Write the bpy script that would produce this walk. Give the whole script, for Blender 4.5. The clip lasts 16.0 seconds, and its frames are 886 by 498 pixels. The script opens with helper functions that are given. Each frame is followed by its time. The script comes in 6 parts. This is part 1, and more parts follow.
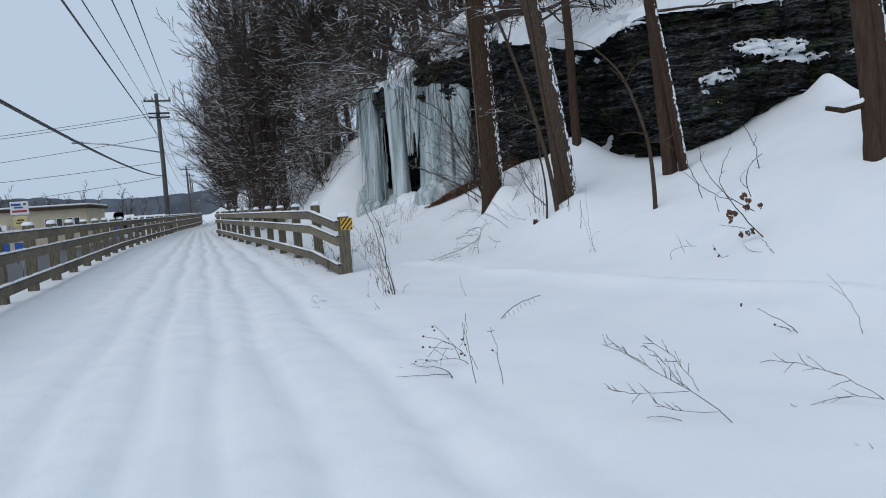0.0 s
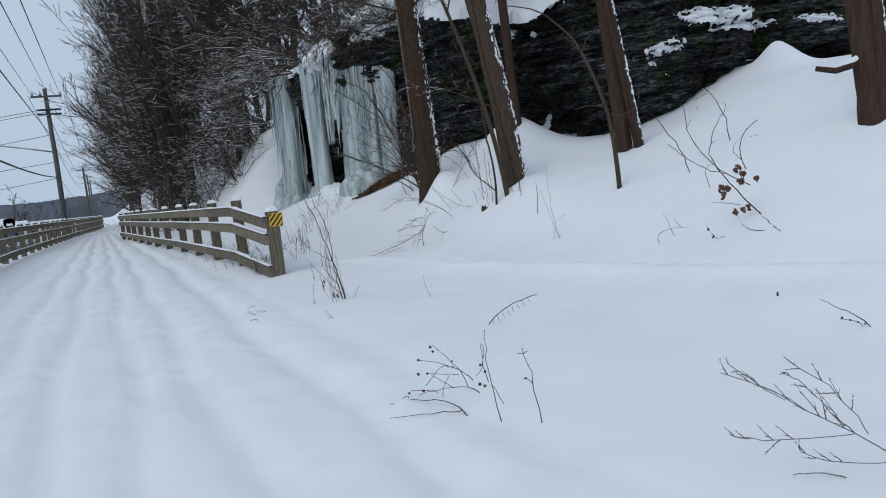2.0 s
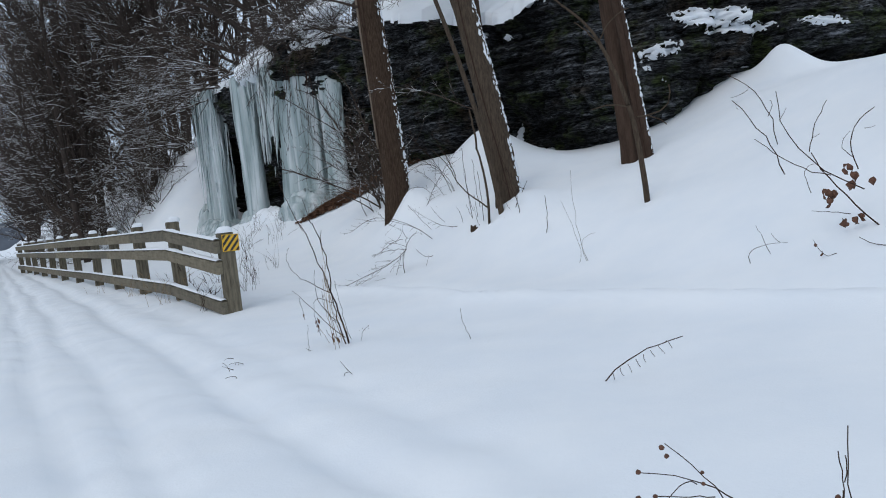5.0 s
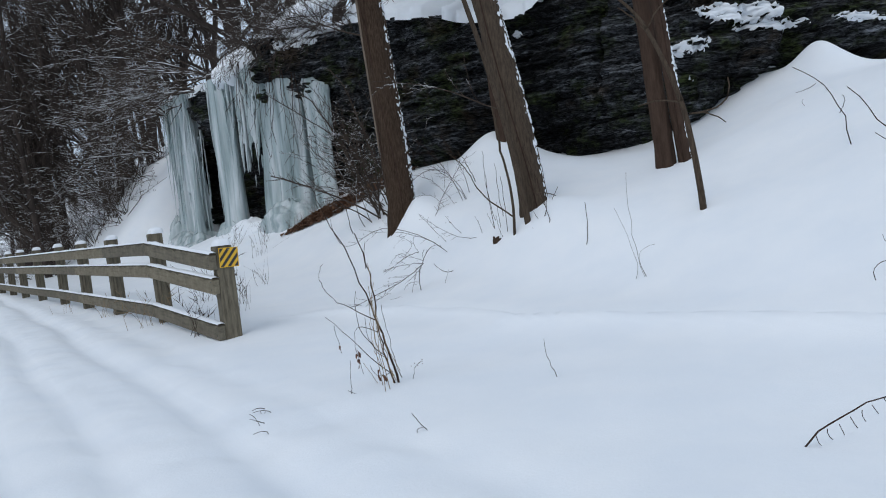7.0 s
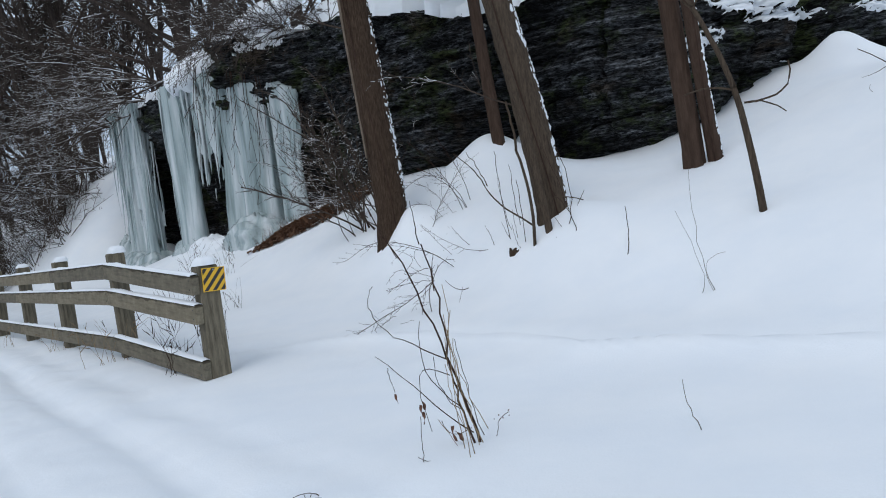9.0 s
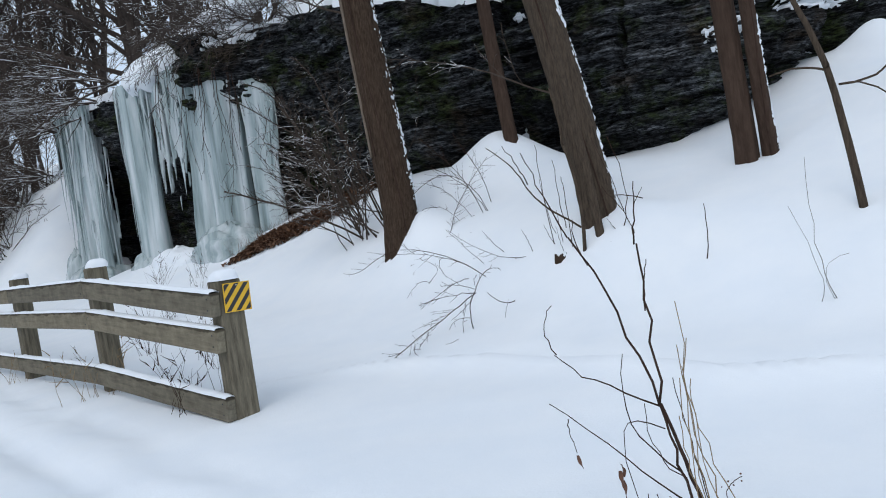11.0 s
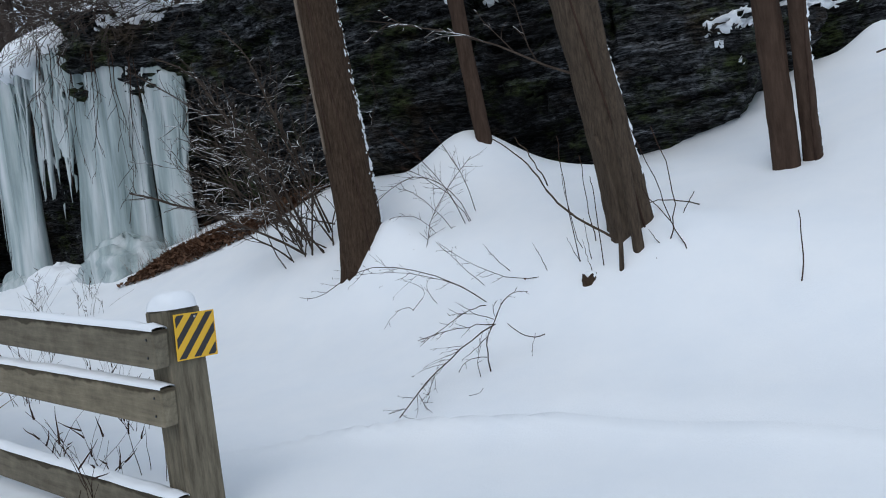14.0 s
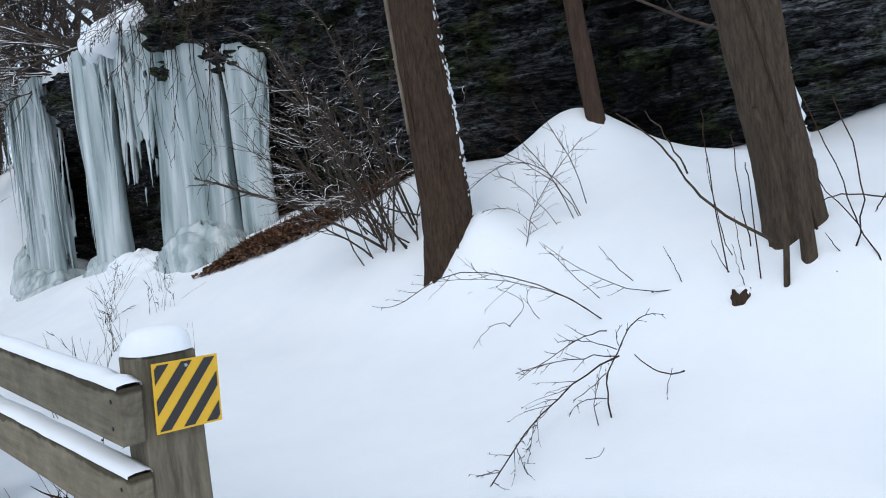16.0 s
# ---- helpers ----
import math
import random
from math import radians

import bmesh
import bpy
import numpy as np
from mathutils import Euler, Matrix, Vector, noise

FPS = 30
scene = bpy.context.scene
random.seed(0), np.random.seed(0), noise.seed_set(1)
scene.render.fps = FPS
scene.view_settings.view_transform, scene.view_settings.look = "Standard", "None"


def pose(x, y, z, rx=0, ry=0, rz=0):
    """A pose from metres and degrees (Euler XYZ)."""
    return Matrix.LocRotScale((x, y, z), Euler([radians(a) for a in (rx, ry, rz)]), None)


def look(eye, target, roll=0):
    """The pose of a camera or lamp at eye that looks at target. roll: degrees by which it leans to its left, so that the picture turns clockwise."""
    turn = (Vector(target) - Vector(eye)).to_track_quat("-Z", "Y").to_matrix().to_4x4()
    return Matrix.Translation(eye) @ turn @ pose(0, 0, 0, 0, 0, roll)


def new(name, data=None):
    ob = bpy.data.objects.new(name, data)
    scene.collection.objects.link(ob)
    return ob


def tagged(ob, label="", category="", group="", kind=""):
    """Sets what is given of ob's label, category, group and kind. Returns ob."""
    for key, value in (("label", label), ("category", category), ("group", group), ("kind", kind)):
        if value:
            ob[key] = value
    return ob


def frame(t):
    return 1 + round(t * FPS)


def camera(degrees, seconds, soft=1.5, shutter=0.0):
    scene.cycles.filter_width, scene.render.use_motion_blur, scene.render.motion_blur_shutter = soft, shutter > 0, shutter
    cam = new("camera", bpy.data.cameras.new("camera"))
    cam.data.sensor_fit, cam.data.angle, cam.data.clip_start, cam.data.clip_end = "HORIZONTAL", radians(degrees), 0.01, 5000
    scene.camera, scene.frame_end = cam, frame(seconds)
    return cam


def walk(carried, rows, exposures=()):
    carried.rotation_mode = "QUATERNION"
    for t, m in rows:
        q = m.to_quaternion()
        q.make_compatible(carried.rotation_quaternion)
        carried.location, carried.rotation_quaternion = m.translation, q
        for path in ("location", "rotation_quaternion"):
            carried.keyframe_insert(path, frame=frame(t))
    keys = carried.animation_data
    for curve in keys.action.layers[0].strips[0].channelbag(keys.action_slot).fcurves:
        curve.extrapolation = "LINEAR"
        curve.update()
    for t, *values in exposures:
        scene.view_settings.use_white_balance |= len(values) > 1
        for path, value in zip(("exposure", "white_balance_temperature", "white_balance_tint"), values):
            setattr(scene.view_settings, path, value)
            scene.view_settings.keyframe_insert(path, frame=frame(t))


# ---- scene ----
cam = camera(59.66, 16.0, soft=1.0)

PATH = [
    (0, (-2.579, -14.744, 1.367), (-1.994, -12.836, 1.232), -3.9),
    (0.5, (-2.620, -14.369, 1.335), (-1.974, -12.482, 1.189), -4.7),
    (1, (-2.610, -13.963, 1.334), (-1.843, -12.125, 1.156), -5.3),
    (1.5, (-2.558, -13.552, 1.351), (-1.886, -11.677, 1.177), -5.8),
    (2, (-2.620, -13.138, 1.343), (-1.831, -11.308, 1.165), -6.1),
    (2.5, (-2.593, -12.681, 1.306), (-1.840, -10.836, 1.134), -6.0),
    (3, (-2.629, -12.279, 1.291), (-1.836, -10.449, 1.153), -5.1),
    (3.5, (-2.633, -11.862, 1.287), (-1.723, -10.087, 1.142), -5.7),
    (5.8, (-2.759, -9.939, 1.210), (-1.727, -8.229, 1.096), -6.9),
    (6, (-2.759, -9.785, 1.226), (-1.714, -8.084, 1.113), -7.1),
    (6.5, (-2.697, -9.391, 1.242), (-1.660, -7.684, 1.128), -7.1),
    (7, (-2.724, -9.014, 1.259), (-1.652, -7.329, 1.155), -6.4),
    (7.5, (-2.660, -8.606, 1.271), (-1.537, -6.955, 1.167), -7.0),
    (8, (-2.620, -8.185, 1.311), (-1.491, -6.536, 1.219), -6.3),
    (8.5, (-2.689, -7.811, 1.310), (-1.504, -6.201, 1.235), -6.9),
    (9, (-2.617, -7.374, 1.280), (-1.432, -5.766, 1.198), -7.5),
    (11.5, (-2.681, -5.295, 1.361), (-1.355, -3.800, 1.302), -8.2),
    (12, (-2.640, -4.886, 1.366), (-1.289, -3.412, 1.345), -8.1),
    (12.5, (-2.583, -4.516, 1.354), (-1.168, -3.103, 1.318), -8.5),
    (13, (-2.384, -4.147, 1.373), (-0.968, -2.734, 1.335), -8.5),
    (13.5, (-2.219, -3.788, 1.324), (-0.790, -2.390, 1.285), -7.8),
    (14, (-2.034, -3.470, 1.353), (-0.528, -2.155, 1.296), -7.3),
    (14.5, (-1.757, -3.271, 1.393), (-0.361, -1.841, 1.318), -6.6),
    (15, (-1.530, -2.988, 1.413), (-0.210, -1.486, 1.351), -6.2),
    (15.5, (-1.300, -2.717, 1.429), (0.100, -1.290, 1.376), -6.3),
    (16, (-1.003, -2.466, 1.437), (0.332, -0.979, 1.375), -6.4),
]
walk(cam, [(t, look(eye, target, roll)) for t, eye, target, roll in PATH], exposures=[(0, -0.14), (0.5, -0.22), (3.5, -0.10), (6, -0.03), (9, 0.05), (12.2, 0.23), (13, 0.10), (14, 0.05), (14.5, 0.18), (15, 0.37), (16, 0.41)])

# ---- light: a flat overcast winter sky ----
world = bpy.data.worlds.new("overcast_sky")
world.use_nodes = True
scene.world = world
wn, wl = world.node_tree.nodes, world.node_tree.links
wn.clear()
w_out, w_bg = wn.new("ShaderNodeOutputWorld"), wn.new("ShaderNodeBackground")
w_sky = wn.new("ShaderNodeTexSky")
w_sky.sky_type, w_sky.sun_disc = "NISHITA", False
w_sky.sun_elevation, w_sky.sun_rotation = radians(46), radians(241)
w_sky.air_density, w_sky.dust_density = 1.0, 6.0
w_scale = wn.new("ShaderNodeVectorMath")
w_scale.operation = "SCALE"
w_scale.inputs["Scale"].default_value = 0.07
w_coord, w_sep, w_ramp = wn.new("ShaderNodeTexCoord"), wn.new("ShaderNodeSeparateXYZ"), wn.new("ShaderNodeValToRGB")
w_ramp.color_ramp.elements[0].position, w_ramp.color_ramp.elements[0].color = 0.0, (0.60, 0.74, 0.92, 1)
w_ramp.color_ramp.elements[1].position, w_ramp.color_ramp.elements[1].color = 0.6, (0.62, 0.73, 0.88, 1)
w_mix = wn.new("ShaderNodeMix")
w_mix.data_type = "RGBA"
w_mix.inputs["Factor"].default_value = 0.85
wl.new(w_sky.outputs["Color"], w_scale.inputs[0])
wl.new(w_coord.outputs["Generated"], w_sep.inputs[0])
wl.new(w_sep.outputs["Z"], w_ramp.inputs["Fac"])
wl.new(w_scale.outputs["Vector"], w_mix.inputs[6])
wl.new(w_ramp.outputs["Color"], w_mix.inputs[7])
wl.new(w_mix.outputs[2], w_bg.inputs["Color"])
w_bg.inputs["Strength"].default_value = 1.0
wl.new(w_bg.outputs[0], w_out.inputs["Surface"])
sun = new("sun", bpy.data.lights.new("sun", "SUN"))
sun.data.energy, sun.data.angle, sun.data.color = 0.60, radians(32), (1.0, 0.975, 0.945)
sun.matrix_world = look((-22, -12, 26), (0, 0, 0))


# ---- materials ----
def material(name, rough=0.8, metal=0.0, gloss=0.5):
    m = bpy.data.materials.new(name)
    m.use_nodes = True
    b = m.node_tree.nodes["Principled BSDF"]
    b.inputs["Roughness"].default_value, b.inputs["Metallic"].default_value = rough, metal
    b.inputs["Specular IOR Level"].default_value = gloss
    return m, m.node_tree.nodes, m.node_tree.links, b


def noise_node(n, l, scale, detail=6.0, coord="Object", stretch=(1, 1, 1), rough=0.6):
    tc, mp, tx = n.new("ShaderNodeTexCoord"), n.new("ShaderNodeMapping"), n.new("ShaderNodeTexNoise")
    mp.inputs["Scale"].default_value = stretch
    tx.inputs["Scale"].default_value, tx.inputs["Detail"].default_value = scale, detail
    tx.inputs["Roughness"].default_value = rough
    l.new(tc.outputs[coord], mp.inputs[0])
    l.new(mp.outputs[0], tx.inputs["Vector"])
    return tx.outputs["Fac"]


def ramp_node(n, l, fac, *stops):
    r = n.new("ShaderNodeValToRGB")
    el = r.color_ramp.elements
    while len(el) < len(stops):
        el.new(0.5)
    for e, (p, c) in zip(el, stops):
        e.position, e.color = p, (*c, 1) if len(c) == 3 else c
    l.new(fac, r.inputs["Fac"])
    return r.outputs["Color"]


def mix_node(n, l, fac, a, b, blend="MIX"):
    m = n.new("ShaderNodeMix")
    m.data_type, m.blend_type = "RGBA", blend
    for sock, v in ((m.inputs["Factor"], fac), (m.inputs[6], a), (m.inputs[7], b)):
        if isinstance(v, (int, float)):
            sock.default_value = v
        elif isinstance(v, tuple):
            sock.default_value = (*v, 1)
        else:
            l.new(v, sock)
    return m.outputs[2]


def bump_node(n, l, b, height, strength, distance):
    bp = n.new("ShaderNodeBump")
    bp.inputs["Strength"].default_value, bp.inputs["Distance"].default_value = strength, distance
    l.new(height, bp.inputs["Height"])
    l.new(bp.outputs[0], b.inputs["Normal"])
    return bp


def upward(n, l, low, high, wobble=None, amount=0.3):
    """1 where a surface faces up enough to hold snow."""
    geo, sep, add, rng = n.new("ShaderNodeNewGeometry"), n.new("ShaderNodeSeparateXYZ"), n.new("ShaderNodeMath"), n.new("ShaderNodeMapRange")
    l.new(geo.outputs["True Normal"], sep.inputs[0])
    add.operation = "MULTIPLY_ADD"
    if wobble is None:
        add.inputs[0].default_value = 0.0
    else:
        l.new(wobble, add.inputs[0])
    add.inputs[1].default_value = amount
    l.new(sep.outputs["Z"], add.inputs[2])
    l.new(add.outputs[0], rng.inputs["Value"])
    rng.inputs["From Min"].default_value, rng.inputs["From Max"].default_value = low, high
    return rng.outputs["Result"]


SNOW = (0.84, 0.87, 0.90)


def snow_material(name, grain=60, soft=0.35):
    m, n, l, b = material(name, 0.75)
    big, fine = noise_node(n, l, 1.1, 4), noise_node(n, l, grain, 4)
    l.new(ramp_node(n, l, big, (0.3, (0.80, 0.84, 0.885)), (0.7, (0.86, 0.885, 0.91))), b.inputs["Base Color"])
    h = mix_node(n, l, 0.35, noise_node(n, l, 5.0, 5), fine)
    bump_node(n, l, b, h, soft, 0.02)
    b.inputs["Specular IOR Level"].default_value = 0.2
    return m


def rock_material():
    m, n, l, b = material("layered_shale", 0.85, 0.0, 0.12)
    big = noise_node(n, l, 0.9, 6)
    bands = noise_node(n, l, 2.2, 10, stretch=(0.5, 0.5, 4.5), rough=0.72)
    fine = noise_node(n, l, 10, 8, stretch=(0.7, 0.7, 2.4), rough=0.75)
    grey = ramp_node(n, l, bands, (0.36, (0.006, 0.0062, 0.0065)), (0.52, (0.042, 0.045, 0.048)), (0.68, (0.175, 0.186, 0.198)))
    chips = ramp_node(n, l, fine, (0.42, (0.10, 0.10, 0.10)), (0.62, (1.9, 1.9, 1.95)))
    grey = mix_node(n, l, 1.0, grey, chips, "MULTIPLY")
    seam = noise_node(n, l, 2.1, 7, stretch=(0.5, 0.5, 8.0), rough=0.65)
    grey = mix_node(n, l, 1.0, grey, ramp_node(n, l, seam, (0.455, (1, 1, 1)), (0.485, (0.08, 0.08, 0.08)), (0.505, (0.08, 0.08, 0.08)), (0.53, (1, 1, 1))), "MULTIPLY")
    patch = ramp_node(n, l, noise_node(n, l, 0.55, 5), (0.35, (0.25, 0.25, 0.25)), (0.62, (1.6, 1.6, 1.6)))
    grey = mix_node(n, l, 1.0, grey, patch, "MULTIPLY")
    moss = ramp_node(n, l, noise_node(n, l, 1.3, 9, rough=0.7), (0.50, (0, 0, 0)), (0.62, (0.85, 0.85, 0.85)))
    col = mix_node(n, l, moss, grey, mix_node(n, l, 1.0, (0.034, 0.046, 0.014), chips, "MULTIPLY"))
    brown = ramp_node(n, l, big, (0.54, (0, 0, 0)), (0.7, (0.8, 0.8, 0.8)))
    col = mix_node(n, l, brown, col, mix_node(n, l, 1.0, (0.050, 0.036, 0.022), chips, "MULTIPLY"))
    l.new(col, b.inputs["Base Color"])
    h = mix_node(n, l, 0.5, bands, fine)
    bump_node(n, l, b, h, 1.0, 0.12)
    return m


def bark_material(name, dark, light, snow_at=None, scale=9.0, bump=0.6):
    m, n, l, b = material(name, 0.95, 0.0, 0.1)
    tx = noise_node(n, l, scale, 8, stretch=(3, 3, 0.45), rough=0.7)
    col = ramp_node(n, l, tx, (0.3, dark), (0.7, light))
    col = mix_node(n, l, ramp_node(n, l, noise_node(n, l, 1.3, 4), (0.4, (0, 0, 0)), (0.75, (0.6, 0.6, 0.6))), col, tuple(c * 0.6 for c in light))
    if snow_at is not None:
        col = mix_node(n, l, upward(n, l, snow_at, snow_at + 0.12, noise_node(n, l, 2.0, 4), 0.6), col, SNOW)
    l.new(col, b.inputs["Base Color"])
    if bump:
        bump_node(n, l, b, tx, bump, 0.03)
    return m


def wood_material():
    m, n, l, b = material("weathered_timber", 0.9, 0.0, 0.2)
    info = n.new("ShaderNodeObjectInfo")
    grain = noise_node(n, l, 14, 8, stretch=(0.6, 0.6, 0.6), rough=0.7)
    streak = noise_node(n, l, 6, 6, stretch=(6, 0.5, 6))
    col = ramp_node(n, l, streak, (0.25, (0.075, 0.064, 0.046)), (0.55, (0.185, 0.165, 0.125)), (0.85, (0.33, 0.29, 0.215)))
    col = mix_node(n, l, 0.5, col, ramp_node(n, l, grain, (0.3, (0.08, 0.068, 0.05)), (0.7, (0.235, 0.21, 0.16))))
    hue = ramp_node(n, l, info.outputs["Random"], (0.0, (0.8, 0.8, 0.8)), (1.0, (1.15, 1.12, 1.05)))
    col = mix_node(n, l, 1.0, col, hue, "MULTIPLY")
    # soaked band under the melting snow
    tc, sep, wet, band = n.new("ShaderNodeTexCoord"), n.new("ShaderNodeSeparateXYZ"), n.new("ShaderNodeMath"), n.new("ShaderNodeMapRange")
    l.new(tc.outputs["Object"], sep.inputs[0])
    wet.operation = "MULTIPLY_ADD"
    l.new(noise_node(n, l, 3.5, 3), wet.inputs[0])
    wet.inputs[1].default_value = 0.10
    l.new(sep.outputs["Z"], wet.inputs[2])
    l.new(wet.outputs[0], band.inputs["Value"])
    band.inputs["From Min"].default_value, band.inputs["From Max"].default_value = 0.118, 0.130
    l.new(mix_node(n, l, band.outputs["Result"], col, mix_node(n, l, 1.0, col, (0.36, 0.34, 0.32), "MULTIPLY")), b.inputs["Base Color"])
    bump_node(n, l, b, streak, 0.5, 0.01)
    return m


def post_material():
    m, n, l, b = material("damp_green_stained_timber", 0.9, 0.0, 0.2)
    grain = noise_node(n, l, 9, 8, stretch=(3, 3, 0.5), rough=0.7)
    col = ramp_node(n, l, grain, (0.3, (0.065, 0.055, 0.040)), (0.7, (0.23, 0.20, 0.145)))
    algae = ramp_node(n, l, noise_node(n, l, 2.2, 5), (0.5, (0, 0, 0)), (0.75, (0.6, 0.6, 0.6)))
    l.new(mix_node(n, l, algae, col, (0.050, 0.056, 0.030)), b.inputs["Base Color"])
    bump_node(n, l, b, grain, 0.5, 0.01)
    return m


def ice_material():
    m, n, l, b = material("blue_ice", 0.22)
    v = noise_node(n, l, 2.0, 5, stretch=(1.7, 1.7, 0.16), rough=0.55)
    col = ramp_node(n, l, v, (0.30, (0.24, 0.31, 0.315)), (0.46, (0.46, 0.55, 0.56)), (0.66, (0.76, 0.81, 0.83)))
    l.new(col, b.inputs["Base Color"])
    b.inputs["Transmission Weight"].default_value = 0.25
    b.inputs["IOR"].default_value = 1.31
    b.inputs["Specular IOR Level"].default_value = 0.5
    bump_node(n, l, b, noise_node(n, l, 6, 4, stretch=(1.5, 1.5, 0.4)), 0.25, 0.03)
    return m


def plain(name, col, rough=0.7, metal=0.0, var=0.15, scale=6.0):
    m, n, l, b = material(name, rough, metal)
    tx = noise_node(n, l, scale, 5)
    l.new(ramp_node(n, l, tx, (0.3, tuple(c * (1 - var) for c in col)), (0.7, tuple(min(1, c * (1 + var)) for c in col))), b.inputs["Base Color"])
    return m


M_SNOW = snow_material("fresh_snow")
M_CAP = snow_material("settled_snow_cap", 90, 0.25)
M_ROCK = rock_material()
M_BARK = bark_material("brown_ridged_bark", (0.018, 0.0115, 0.008), (0.098, 0.066, 0.046), None, 15, 1.0)
M_BARK_RED = bark_material("smooth_reddish_bark", (0.036, 0.023, 0.017), (0.084, 0.055, 0.041), None, 7, 0.5)
M_BARK_PALE = bark_material("pale_peeling_bark", (0.10, 0.078, 0.06), (0.27, 0.22, 0.175), None, 11, 0.8)
M_BARK_GREY = bark_material("grey_brown_bark", (0.032, 0.024, 0.018), (0.120, 0.090, 0.066), None, 13, 0.9)
M_FAR = bark_material("winter_branches", (0.030, 0.023, 0.020), (0.100, 0.080, 0.069), 0.97, 3, 0)
M_BRUSH = bark_material("snow_laden_branches", (0.030, 0.022, 0.018), (0.095, 0.074, 0.060), 0.85, 3, 0)
M_TWIG = bark_material("thin_red_brown_twigs", (0.022, 0.014, 0.011), (0.075, 0.046, 0.035), None, 8, 0)
M_STRAW = bark_material("dry_straw_stems", (0.16, 0.11, 0.06), (0.36, 0.27, 0.17), None, 8, 0)
M_WOOD = wood_material()
M_POST = post_material()
M_ICE = ice_material()
M_YELLOW = plain("reflective_yellow", (0.75, 0.43, 0.02), 0.35, 0, 0.06)
M_BLACK = plain("black_print", (0.02, 0.02, 0.022), 0.5)
M_LEAF = plain("dead_brown_leaves", (0.11, 0.05, 0.03), 0.8, 0, 0.5, 30)
M_LITTER = plain("leaf_litter", (0.13, 0.065, 0.035), 0.9, 0, 0.6, 25)
M_POLE = bark_material("grey_pole_timber", (0.075, 0.075, 0.076), (0.16, 0.158, 0.155), None, 5, 0.2)
M_WIRE = plain("black_cable", (0.03, 0.03, 0.035), 0.6)
M_STEEL = plain("galvanised_steel", (0.45, 0.46, 0.47), 0.45, 0.8)
M_CREAM = plain("cream_render", (0.55, 0.48, 0.34), 0.8, 0, 0.08, 1)
M_WHITE = plain("white_paint", (0.8, 0.8, 0.8), 0.5, 0, 0.04)
M_BLUE = plain("sign_blue", (0.02, 0.09, 0.35), 0.4)
M_RED = plain("sign_red", (0.45, 0.03, 0.04), 0.4)
M_GLASS = plain("dark_window_glass", (0.03, 0.035, 0.04), 0.1)
M_ROAD = plain("wet_asphalt", (0.05, 0.05, 0.055), 0.6, 0, 0.4, 0.8)
M_HILL = plain("wooded_distant_hill", (0.085, 0.10, 0.125), 0.95, 0, 0.45, 0.03)


# ---- mesh helpers ----
def mesh_of(name, verts, faces, mat, smooth=False):
    me = bpy.data.meshes.new(name)
    me.from_pydata([tuple(map(float, v)) for v in verts], [], [tuple(f) for f in faces])
    me.materials.append(mat)
    if smooth:
        me.polygons.foreach_set("use_smooth", [True] * len(me.polygons))
    me.update()
    return me


def part(name, data, mat=None, parent=None, label=""):
    """Links a mesh (or a bmesh, with its material) as one object under a thing."""
    if isinstance(data, bmesh.types.BMesh):
        me = bpy.data.meshes.new(name)
        data.to_mesh(me)
        data.free()
        me.materials.append(mat)
        data = me
    ob = new(name, data)
    if parent is not None:
        ob.parent = parent
    if label:
        ob["label"] = label
    return ob


def thing(name, label, category, group="", kind="", at=(0, 0, 0)):
    ob = new(name)
    ob.location = at
    return tagged(ob, label, category, group, kind)


def tube_mesh(name, paths, mat, sides=5, smooth=True):
    """paths: (points, radii) each; tapered tubes joined into one mesh."""
    V, F, base = [], [], 0
    for pts, rad, *k in paths:
        ns = k[0] if k else sides
        P = np.asarray(pts, float)
        R = np.asarray(rad, float) * np.ones(len(P))
        T = np.gradient(P, axis=0)
        T /= np.linalg.norm(T, axis=1)[:, None] + 1e-9
        ref = np.where(np.abs(T[:, 2:3]) > 0.9, np.array([[1.0, 0, 0]]), np.array([[0, 0, 1.0]]))
        A = np.cross(ref, T)
        A /= np.linalg.norm(A, axis=1)[:, None] + 1e-9
        B = np.cross(T, A)
        an = np.arange(ns) * 2 * np.pi / ns
        ring = P[:, None] + R[:, None, None] * (np.cos(an)[None, :, None] * A[:, None] + np.sin(an)[None, :, None] * B[:, None])
        V.append(ring.reshape(-1, 3))
        for i in range(len(P) - 1):
            a, b = base + i * ns, base + (i + 1) * ns
            for j in range(ns):
                q = (j + 1) % ns
                F.append((a + j, a + q, b + q, b + j))
        if ns > 4:
            F.append(tuple(base + (len(P) - 1) * ns + j for j in range(ns)))
            F.append(tuple(base + ns - 1 - j for j in range(ns)))
        base += len(P) * ns
    return mesh_of(name, np.concatenate(V), F, mat, smooth)


def box_bm(sx, sy, sz, bevel=0.01, at=(0, 0, 0)):
    bm = bmesh.new()
    bmesh.ops.create_cube(bm, size=1)
    for v in bm.verts:
        v.co = Vector((v.co.x * sx + at[0], v.co.y * sy + at[1], v.co.z * sz + at[2]))
    if bevel:
        bmesh.ops.bevel(bm, geom=bm.edges[:], offset=bevel, segments=1, affect="EDGES")
    return bm


def fbm(x, y, s=1.0, o=3, seed=0.0):
    return sum(noise.noise((x * s * 2 ** i + seed, y * s * 2 ** i - seed, seed)) / 2 ** i for i in range(o))


